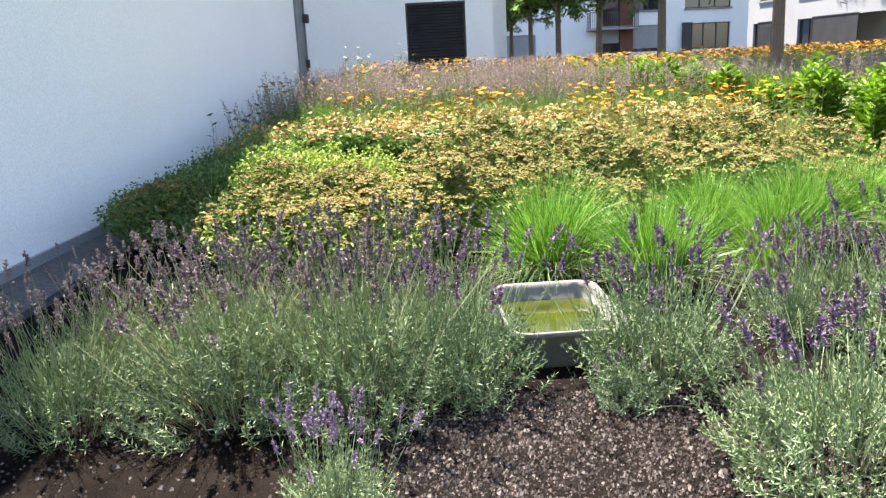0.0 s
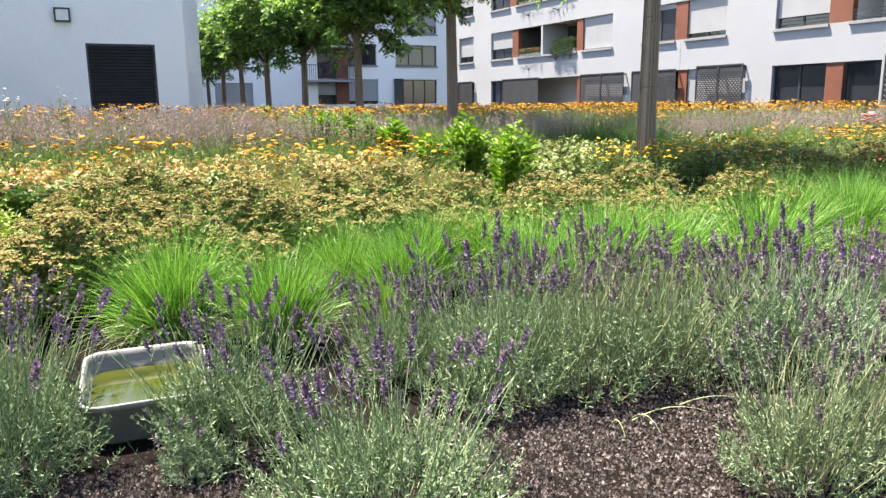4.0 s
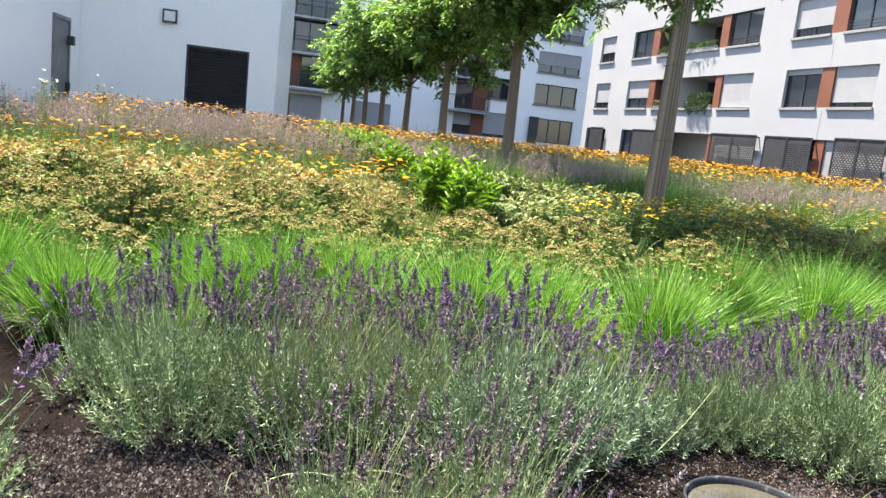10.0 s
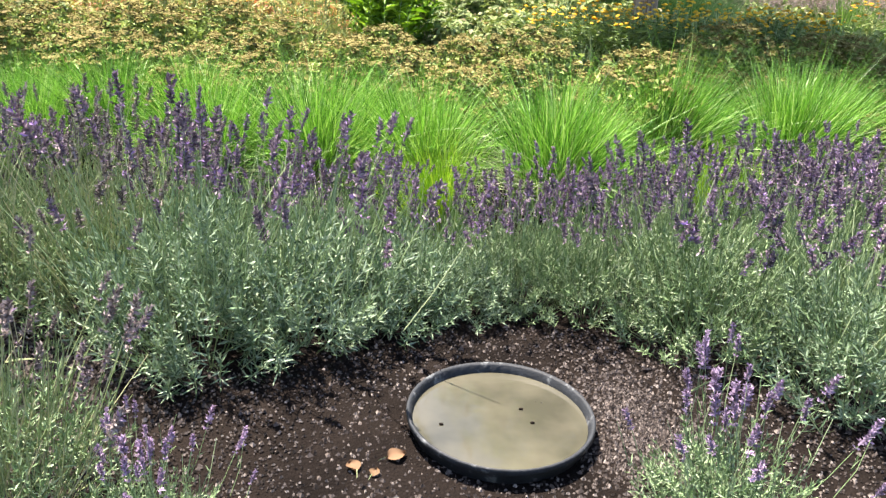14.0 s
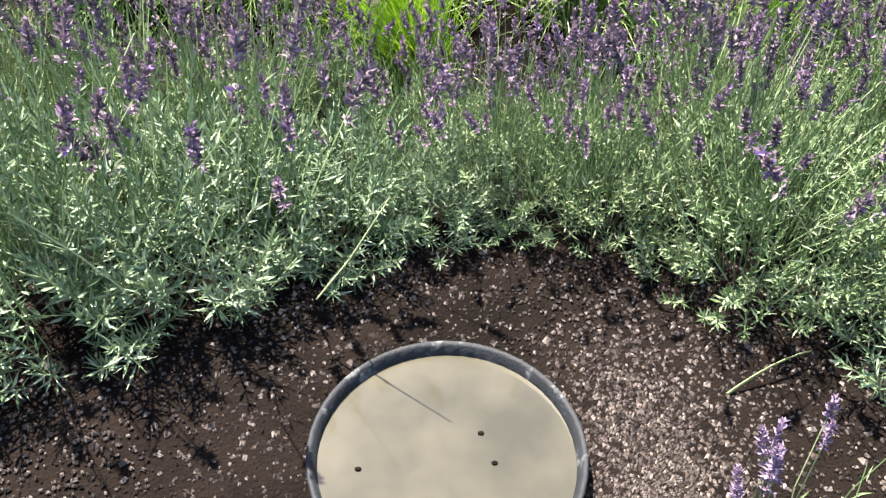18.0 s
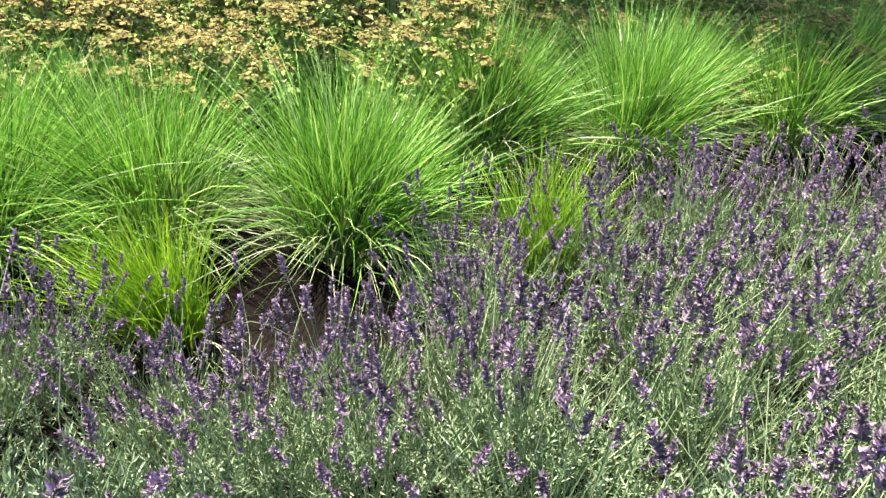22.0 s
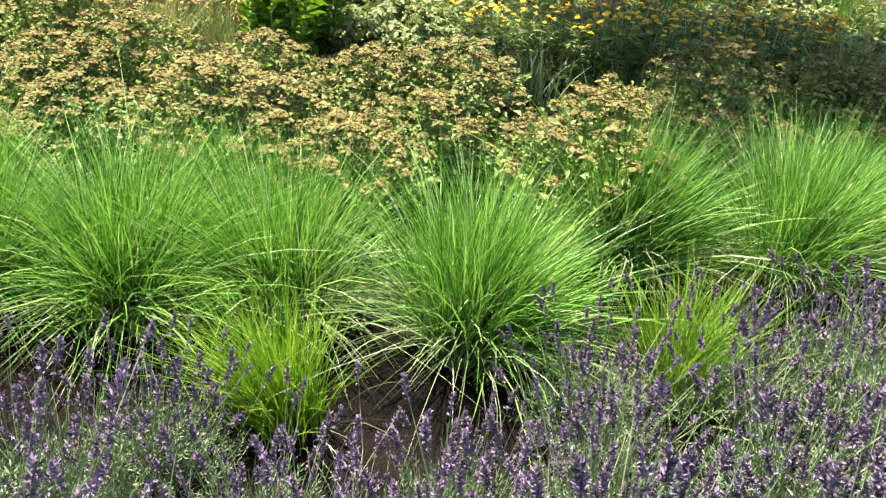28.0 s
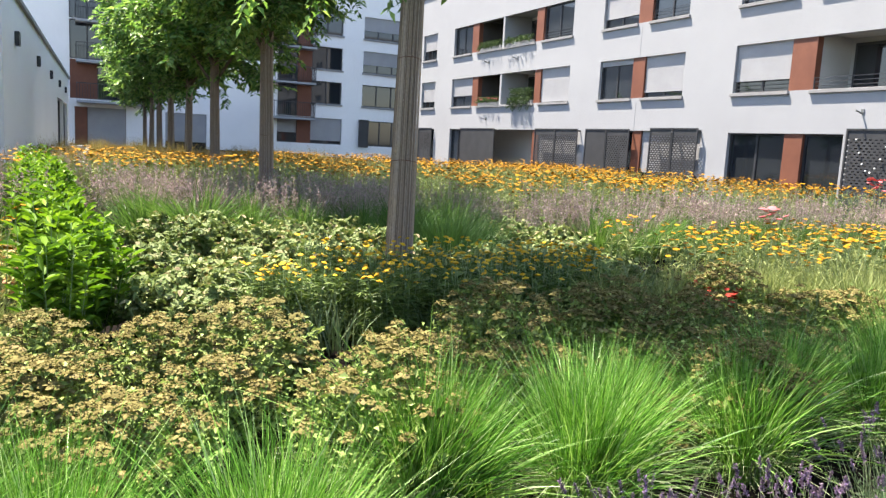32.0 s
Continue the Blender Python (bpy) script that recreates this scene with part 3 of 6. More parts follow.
def building_a():
    m = wall_frame(M_A, D_A, N_A)
    rows = [(3.85, 5.40), (6.70, 8.22)]
    holes = []
    for lo, hi in rows:
        holes += [(14.5, 16.4, lo, hi), (1.0, 12.3, lo, hi), (-5.9, -1.1, lo, hi), (-16.0, -8.2, lo, hi)]
    holes += [(0.1, 12.3, 0.05, 2.6), (-7.0, -0.7, 0.05, 2.6), (-12.4, -8.2, 0.05, 2.55), (-17, -12.6, 0.05, 2.6), (14.4, 17.0, 0.05, 2.6)]
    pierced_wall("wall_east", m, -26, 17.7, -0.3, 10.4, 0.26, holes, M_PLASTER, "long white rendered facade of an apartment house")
    part_box = box(-26, -9, 10.4, 17.7, 0.05, 10.6)
    roof = new("roof_east", bpy.data.meshes.new("roof_east"))
    part_box.to_mesh(roof.data)
    part_box.free()
    roof.data.materials.append(M_SILL)
    roof.matrix_world = m
    tagged(roof, "flat grey roof edge of the apartment house", "roof", kind="structure")
    # Added backing wall; the unlit interior is put into its colour.
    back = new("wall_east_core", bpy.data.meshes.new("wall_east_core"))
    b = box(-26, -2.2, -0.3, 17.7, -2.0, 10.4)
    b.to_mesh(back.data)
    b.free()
    back.data.materials.append(M_INTERIOR_SHADE)
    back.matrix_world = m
    tagged(back, "plain dark backing wall added behind the facade", "wall", kind="structure")
    (l1, h1), (l2, h2) = rows
    # first floor
    window_unit(m, 14.5, 16.4, l1, h1, "most")
    window_unit(m, 9.93, 12.3, l1, h1, "half")
    pillar(m, 9.3, 9.93, l1, h1)
    loggia(m, 6.98, 9.3, l1, h1, dark=True)
    loggia(m, 3.8, 6.82, l1, h1)
    pillar(m, 3.3, 3.8, l1, h1)
    window_unit(m, 1.0, 3.3, l1, h1, "full")
    window_unit(m, -3.1, -1.1, l1, h1, "top")
    pillar(m, -3.78, -3.1, l1, h1)
    window_unit(m, -5.9, -3.78, l1, h1, "panel")
    window_unit(m, -10.35, -8.2, l1, h1, "most", rail=True)
    pillar(m, -11.2, -10.35, l1, h1)
    loggia(m, -16.0, -11.2, l1, h1, rail=True)
    # second floor
    window_unit(m, 14.5, 16.4, l2, h2, "half")
    window_unit(m, 10.2, 12.3, l2, h2, "open")
    pillar(m, 9.5, 10.2, l2, h2)
    loggia(m, 6.98, 9.5, l2, h2, dark=True)
    loggia(m, 3.95, 6.82, l2, h2)
    pillar(m, 3.35, 3.95, l2, h2)
    window_unit(m, 1.0, 3.35, l2, h2, "open", rail=True)
    window_unit(m, -3.2, -1.1, l2, h2, "most")
    pillar(m, -3.95, -3.2, l2, h2)
    window_unit(m, -5.9, -3.95, l2, h2, "open", rail=True)
    window_unit(m, -10.35, -8.2, l2, h2, "open", rail=True)
    pillar(m, -11.2, -10.35, l2, h2)
    loggia(m, -16.0, -11.2, l2, h2, rail=True)
    # dividing fins of the loggias
    for lo, hi in rows:
        fin = new("loggia_fin", bpy.data.meshes.new("loggia_fin"))
        b = box(6.82, -1.6, lo - 0.9, 6.98, -0.01, hi + 0.1)
        b.to_mesh(fin.data)
        b.free()
        fin.data.materials.append(M_PLASTER)
        fin.matrix_world = m
        tagged(fin, "white rendered fin between two recessed balconies", "wall", kind="structure")
    for lo, hi in ((2.62, 3.7), (5.42, 6.55), (8.24, 10.35)):
        joint = new("trim", bpy.data.meshes.new("facade_joint"))
        b = box(-3.49, 0.001, lo, -3.475, 0.004, hi)
        b.to_mesh(joint.data)
        b.free()
        joint.data.materials.append(M_POST)
        joint.matrix_world = m
        tagged(joint, "thin grey expansion joint in a white facade", "joint", kind="structure")
    # ground floor
    g = 2.6
    window_unit(m, 10.6, 12.3, 0.05, g, "open", sill=False)
    loggia(m, 3.7, 10.6, 0.05, g, sill=False, gap=(0.02, 0.24))
    pillar(m, 3.2, 3.7, 0.05, g)
    window_unit(m, 0.1, 3.2, 0.05, g, "half", sill=False)
    sliding_screen(m, 6.95, 10.7, 0.1, g + 0.05, False)
    sliding_screen(m, 1.6, 3.2, 0.1, g + 0.05)
    sliding_screen(m, -0.1, 1.58, 0.1, g + 0.05)
    window_unit(m, -3.4, -0.7, 0.05, g, "open", sill=False)
    pillar(m, -3.9, -3.4, 0.05, g)
    window_unit(m, -7.0, -3.9, 0.05, g, "half", sill=False)
    sliding_screen(m, -2.0, -0.65, 0.1, g + 0.05, False)
    sliding_screen(m, -3.44, -2.02, 0.1, g + 0.05)
    sliding_screen(m, -5.75, -4.6, 0.1, g + 0.1)
    sliding_screen(m, -7.0, -5.77, 0.1, g + 0.1)
    window_unit(m, -10.4, -8.2, 0.05, 2.55, "open", sill=False)
    pillar(m, -11.05, -10.4, 0.05, 2.55)
    window_unit(m, -12.4, -11.05, 0.05, 2.55, "open", sill=False)
    window_unit(m, -17, -12.6, 0.05, g, "open", sill=False)
    sliding_screen(m, -15.2, -12.6, 0.1, g + 0.1)
    window_unit(m, 14.4, 17.0, 0.05, g, "open", sill=False)
    sliding_screen(m, 14.4, 16.2, 0.1, g + 0.05)
    return m


def building_b():
    c = M_A + 17.5 * D_A
    pivot = Vector((3.0, 0.8, 1.35))
    m = Matrix.Translation(pivot) @ Matrix.Scale(1.2, 4) @ Matrix.Translation(-pivot) @ wall_frame(c, N_A, -D_A)
    rows = [(3.72, 5.03), (5.76, 7.06), (7.8, 9.1)]
    holes = []
    for lo, hi in rows:
        holes += [(0.8, 3.75, lo, hi), (5.08, 6.96, lo, hi), (6.96, 9.0, lo - 0.85, hi), (16.5, 19.9, lo - 0.7, hi)]
    holes += [(0.8, 3.3, 1.3, 2.85), (5.0, 9.0, 1.3, 2.85), (13.0, 15.2, 0.05, 2.6), (17.2, 19.7, 0.05, 2.6)]
    # The lighter render tone offsets the shade on this wing.
    pierced_wall("wall_north", m, -3.0, 30, -0.3, 11.6, 0.26, holes, M_PLASTER_SHADED, "white rendered rear wing of an apartment house")
    # Added backing for the wing, coloured as dark as an unlit interior.
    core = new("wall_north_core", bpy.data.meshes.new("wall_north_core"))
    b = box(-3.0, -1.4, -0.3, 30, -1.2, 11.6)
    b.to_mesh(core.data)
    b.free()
    core.data.materials.append(M_INTERIOR_SHADE)
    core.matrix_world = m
    tagged(core, "plain dark backing wall added behind the rear wing", "wall", kind="structure")
    for lo, hi in rows:
        window_unit(m, 0.8, 3.75, lo, hi, "open" if lo < 5 else "half")
        window_unit(m, 5.08, 6.96, lo, hi, "open")
        pillar(m, 6.96, 7.8, lo - 0.85, hi)
        window_unit(m, 7.8, 9.0, lo - 0.85, hi, "open", sill=False)
        balcony(m, 6.95, 9.9, lo - 0.95)
        panelled = lo < 4
        window_unit(m, 16.5, 18.6 if panelled else 19.9, lo - 0.7, hi, "open", sill=False)
        if panelled:
            pillar(m, 18.6, 19.9, lo - 0.7, hi)
        balcony(m, 16.4, 19.6, lo - 0.8)
    window_unit(m, 0.8, 3.3, 1.3, 2.85, "open", sill=False)
    sliding_screen(m, 3.3, 3.95, 1.2, 2.9, False)
    window_unit(m, 5.0, 6.96, 1.3, 2.85, "panel", sill=False)
    pillar(m, 6.96, 7.8, 1.3, 2.85)
    window_unit(m, 7.8, 9.0, 1.3, 2.85, "half", sill=False)
    window_unit(m, 13.0, 15.2, 0.05, 2.6, "half", sill=False)
    pillar(m, 19.1, 19.7, 0.05, 2.6)
    window_unit(m, 17.2, 19.1, 0.05, 2.6, "full", sill=False)


def balcony(m, a, b, z):
    root = new("balcony")
    root.matrix_world = m @ Matrix.Translation((a, 0, z))
    tagged(root, "small balcony with a dark vertical bar railing", "balcony", "balconies of the rear wing")
    w, d = b - a, 0.9
    part("slab", box(0, 0.003, -0.12, w, d, 0.0, 0.01), M_PLASTER, root)
    bm = bmesh.new()
    put_box(bm, 0, d - 0.05, 0.86, w, d - 0.01, 0.9)
    put_box(bm, 0, 0.005, 0.86, 0.04, d - 0.05, 0.9)
    put_box(bm, w - 0.04, 0.005, 0.86, w, d - 0.05, 0.9)
    n = round(w / 0.13)
    for k in range(n + 1):
        x = 0.01 + (w - 0.03) * k / n
        put_box(bm, x, d - 0.04, 0.0, x + 0.018, d - 0.02, 0.86)
    for k in range(1, 7):
        put_box(bm, 0.01, d * k / 7, 0.0, 0.028, d * k / 7 + 0.018, 0.86)
        put_box(bm, w - 0.028, d * k / 7, 0.0, w - 0.01, d * k / 7 + 0.018, 0.86)
    part("railing", bm, M_FRAME, root)


def shed():
    """The pale single storey house with the louvred opening, and its long side wall."""
    ang = radians(4.4)
    dside = Vector((-math.sin(ang), math.cos(ang), 0))
    dend = Vector((-math.cos(ang), -math.sin(ang), 0))
    c = Vector((1.82, 17.75, 0))
    m = wall_frame(c, dend, -dside)
    pierced_wall("wall_shed_end", m, 0, 6.2, -0.3, 4.15, 0.3, [(0.92, 2.26, 0.5, 2.6)], M_PLASTER_SHADED, "pale rendered end wall with a louvred opening")
    vent = new("louvre_door")
    vent.matrix_world = m @ Matrix.Translation((0.92, -0.03, 0.5))
    tagged(vent, "anthracite louvred metal door in a pale wall", "louvre")
    w, h = 1.34, 2.1
    bm = bmesh.new()
    for x0, x1, z0, z1 in ((0, w, 0, 0.04), (0, w, h - 0.04, h), (0, 0.04, 0.04, h - 0.04), (w - 0.04, w, 0.04, h - 0.04)):
        put_box(bm, x0, -0.08, z0, x1, 0.025, z1)
    part("frame", bm, M_FRAME, vent)
    part("backing", box(0.04, -0.12, 0.04, w - 0.04, -0.10, h - 0.04), M_FRAME, vent)
    n = 30
    sl = bmesh.new()
    made = put_box(sl, 0.0, -0.006, -0.004, w - 0.082, 0.006, 0.004)
    bmesh.ops.scale(sl, vec=(1, 5.5, 1), verts=sl.verts)
    bmesh.ops.rotate(sl, cent=(0, 0, 0), matrix=Matrix.Rotation(radians(-38), 3, "X"), verts=sl.verts)
    me = bpy.data.meshes.new("slat")
    sl.to_mesh(me)
    sl.free()
    me.materials.append(M_FRAME)
    for k in range(n):
        ob = new("slat", me)
        ob.parent = vent
        ob.matrix_local = Matrix.Translation((0.041, -0.03, 0.06 + (h - 0.12) * (k + 0.5) / n))
    lamp = new("wall_lamp")
    lamp.matrix_world = m @ Matrix.Translation((2.48, 0, 3.0))
    tagged(lamp, "square wall lamp with a dark frame and pale glass", "wall lamp")
    bm = bmesh.new()
    for x0, x1, z0, z1 in ((0, 0.3, 0, 0.035), (0, 0.3, 0.245, 0.28), (0, 0.035, 0.035, 0.245), (0.265, 0.3, 0.035, 0.245)):
        put_box(bm, x0, 0.002, z0, x1, 0.09, z1)
    part("frame", bm, M_FRAME, lamp)
    part("glass", box(0.035, 0.002, 0.035, 0.265, 0.075, 0.245), M_LAMP_GLASS, lamp)
    ms = wall_frame(c + dside * 31, -dside, -dend)
    holes = [(2.5, 7.0, 0.5, 2.75), (7.4, 12.1, 0.5, 2.75)]
    pierced_wall("wall_shed_side", ms, 0, 31, -0.3, 4.15, 0.3, holes, M_PLASTER_SHADED, "long pale rendered side wall with glazed doors")
    for a, b, lo, hi in holes:
        window_unit(ms, a, b, lo, hi, "open", sill=False)
    for k in range(5):
        copy_thing(lamp, ms @ Matrix.Translation((31 - 2.5 - 5.9 * k, 0, 3.2)))
    lane = new("pavement", bpy.data.meshes.new("pavement"))
    b = box(0, 0.02, 0.2, 24, 1.25, 0.56, 0.01)
    b.to_mesh(lane.data)
    b.free()
    lane.data.materials.append(M_PAVING)
    lane.matrix_world = ms
    tagged(lane, "narrow grey paved walk beside the low house", "walkway", kind="structure")
    roof = new("roof_shed", bpy.data.meshes.new("roof_shed"))
    b = box(-0.08, -31, 4.15, 6.3, 0.08, 4.25)
    b.to_mesh(roof.data)
    b.free()
    roof.data.materials.append(M_SILL)
    roof.matrix_world = m
    tagged(roof, "flat grey metal roof edge", "roof", kind="structure")
    # near wall beside the bed, with a door at its far end
    mw = wall_frame(Vector((-2.56, -4.0, 0)), Vector((0, 1, 0)), Vector((1, 0, 0)))
    pierced_wall("wall_west", mw, 0, 21.3, -0.3, 5.6, 0.3, [(19.7, 20.6, 0.3, 2.75)], M_PLASTER_SHADED, "tall plain pale rendered wall beside the planting bed")
    door = new("door_1")
    door.matrix_world = mw @ Matrix.Translation((19.7, 0, 0.3))
    tagged(door, "closed plain grey metal door at the end of a pale wall", "door", kind="structure")
    bm = bmesh.new()
    for x0, x1, z0, z1 in ((0, 0.9, 2.38, 2.45), (0, 0.06, 0, 2.38), (0.84, 0.9, 0, 2.38)):
        put_box(bm, x0, -0.1, z0, x1, 0.05, z1)
    part("door_frame", bm, M_POST, door)
    part("door_leaf", box(0.06, -0.06, 0.0, 0.84, 0.02, 2.38, 0.005), M_POST, door)
    part("door_handle", box(0.74, 0.02, 1.0, 0.80, 0.10, 1.18, 0.01), M_FRAME, door)
    part("door_closer", box(0.78, 0.02, 1.92, 0.9, 0.14, 2.1, 0.01), M_FRAME, door)
    pl = new("baseboard", bpy.data.meshes.new("baseboard"))
    b = box(0, 0.003, 0, 19.6, 0.03, 0.13, 0.004)
    b.to_mesh(pl.data)
    b.free()
    pl.data.materials.append(M_PLINTH)
    pl.matrix_world = mw
    tagged(pl, "grey metal plinth strip along the wall's foot", "plinth", kind="structure")
    st = new("drainage_strip", bpy.data.meshes.new("drainage_strip"))
    b = box(0, 0.03, -0.2, 15.5, 0.5, 0.055)
    b.to_mesh(st.data)
    b.free()
    st.data.materials.append(M_DARK_STONE)
    st.matrix_world = mw
    tagged(st, "strip of dark drainage gravel along the wall", "gravel strip", kind="structure")


building_a()
building_b()
shed()


# ---- plants: one mesh set for each variety ----
def lavender_kind(n_shoot, per, n_stalk, n_spike, spent, spread, height, leaf=None, needle=1.0, bloom=None):
    """Dome of feathery leafy shoots, stalks with sparse leaves, and stalks that carry spikes of whorled florets."""
    fol, stm, flo = Soup(), Soup(), Soup()
    az = RNG.uniform(0, 6.283, n_shoot)
    th = np.arccos(RNG.uniform(0.04, 1.0, n_shoot))
    out = np.stack([np.cos(az), np.sin(az), np.zeros(n_shoot)], 1)
    dome = RNG.uniform(0.72, 1.06, n_shoot)[:, None]
    d = out * np.sin(th)[:, None] + np.array([0, 0, 1.0]) * np.cos(th)[:, None]
    tip = d * dome * np.array([0.31 * spread, 0.31 * spread, 0.38 * height / 0.6]) + np.array([0, 0, 0.07])
    axis = unit(d * np.array([1, 1, 0.5]) * 0.75 + np.array([0, 0, 0.8]) + RNG.normal(0, 0.16, (n_shoot, 3)))
    L = RNG.uniform(0.11, 0.20, n_shoot)[:, None]
    root = tip - axis * L
    root[:, 2] = np.maximum(root[:, 2], 0.02)
    core = root * np.array([0.72, 0.72, 0.2])
    stems(stm, core, root, 0.0018, seg=1)
    stems(stm, root, tip, 0.0016, np.zeros((n_shoot, 3)), 1)
    ref = unit(np.cross(axis, RNG.normal(size=(n_shoot, 3))))
    rows = per // 4
    for k in range(rows):
        s = (k + 0.6) / rows
        for j in range(4):
            t = j * 1.571 + k * 0.785
            side = ref * math.cos(t) + np.cross(axis, ref) * math.sin(t)
            p = root + (tip - root) * s
            leaves(fol, p, side * (1.0 - 0.62 * s**3) + axis * (0.35 + 0.75 * s**2) + RNG.normal(0, 0.13, (n_shoot, 3)),
                   RNG.uniform(0.030, 0.046, n_shoot) * needle * (1.15 - 0.45 * s), RNG.uniform(0.0042, 0.0060, n_shoot), 0.28, -0.06)
    d = rand_dirs(n_stalk, 0, 29)
    b2 = np.stack([d[:, 0] * 0.34, d[:, 1] * 0.34, np.full(n_stalk, 0.14)], 1) + RNG.normal(0, 0.07, (n_stalk, 3)) * np.array([1, 1, 0.5])
    L = RNG.uniform(0.5, 1.0, n_stalk) ** 0.8 * height * (0.82 + 0.18 * d[:, 2]) * np.where(np.arange(n_stalk) < n_spike, 1.0, 0.72)
    t2 = b2 + d * L[:, None] * np.array([spread, spread, 0.95])
    stems(stm, b2, t2, 0.0016, seg=2)
    i = np.repeat(np.arange(n_stalk), 5)
    s = RNG.uniform(0.05, 0.6, len(i))
    axis = unit(t2 - b2)
    p = b2[i] + (t2 - b2)[i] * s[:, None]
    leaves(fol, p, axis[i] * 0.9 + unit(RNG.normal(size=(len(i), 3))) * 0.7, RNG.uniform(0.025, 0.045, len(i)), 0.0040, 0.3, 0.0)
    axis, t2 = axis[:n_spike], t2[:n_spike]
    stems(flo, t2 - axis * 0.03, t2 + axis * 0.018, 0.0034, np.zeros((n_spike, 3)), 1)
    size = RNG.uniform(0.8, 1.45, n_spike) * (0.88 if spent else 0.95)
    at = (-0.046, -0.024, -0.016, -0.008, 0.0, 0.008, 0.016, 0.023)
    for k, off in enumerate(at):
        c = t2 + axis * (off * size)[:, None]
        for j in range(8 if k < 7 else 5):
            side = unit(np.cross(axis, RNG.normal(size=(n_spike, 3))))
            up = 0.2 + 0.12 * k
            leaves(flo, c + RNG.normal(0, 0.0018, c.shape), side + axis * RNG.uniform(up - 0.25, up + 0.35, (n_spike, 1)),
                   RNG.uniform(0.011, 0.0175, n_spike) * size * (0.85 if k == 0 else 1.0 if k < 6 else 0.8), RNG.uniform(0.0048, 0.0070, n_spike) * size, 0.35, 0.0)
    return [("foliage", fol.mesh("lavender_foliage", leaf or M_LAV_LEAF), "grey-green needle leaves"),
            ("stem", stm.mesh("lavender_stalks", M_LAV_DRY if spent else M_LAV_STEM), ""),
            ("bloom", flo.mesh("lavender_spikes", bloom or (M_LAV_SPENT if spent else M_LAV_FLOWER)), "faded mauve flower spikes" if spent else "violet flower spikes")]


def grass_kind(n, length, mat, dry, spread=62, width=0.0042, droop=0.42, seg=4, foot=0.2):
    """A tuft of blades in locks that lean and arch together; dry blades hang out round its foot."""
    a, b = Soup(), Soup()
    locks = max(8, n // 45)
    mid = rand_dirs(locks, 0, spread)
    which = RNG.integers(0, locks, n)
    d = unit(mid[which] + RNG.normal(0, 0.15, (n, 3)))
    d[:, 2] = np.abs(d[:, 2])
    lean = 1 - d[:, 2]
    p = np.stack([d[:, 0] * foot, d[:, 1] * foot, np.zeros(n)], 1) + RNG.normal(0, 0.035, (n, 3)) * np.array([1, 1, 0])
    high = RNG.uniform(0.72, 1.05, locks)[which] * RNG.uniform(0.62, 1.04, n)
    sag = RNG.uniform(0.3, 1.4, locks)[which]
    blades(a, p, d, high * length, width * RNG.uniform(0.65, 1.25, n), RNG.uniform(0.35, 1.0, n) * sag * droop * (0.25 + 2.4 * lean), seg)
    out = [("foliage", a.mesh("grass_blades", mat), "")]
    if dry:
        k = int(n * dry)
        d = rand_dirs(k, 30, 74)
        p = np.stack([d[:, 0] * 0.2, d[:, 1] * 0.2, np.full(k, 0.02)], 1) + RNG.normal(0, 0.02, (k, 3)) * np.array([1, 1, 0])
        blades(b, p, d, RNG.uniform(0.4, 0.74, k) * length, width * RNG.uniform(0.6, 1.0, k), RNG.uniform(0.35, 0.75, k), 5)
        out.append(("dry_foliage", b.mesh("dry_foliage", M_GRASS_DRY), "pale arching dry blades"))
    return out


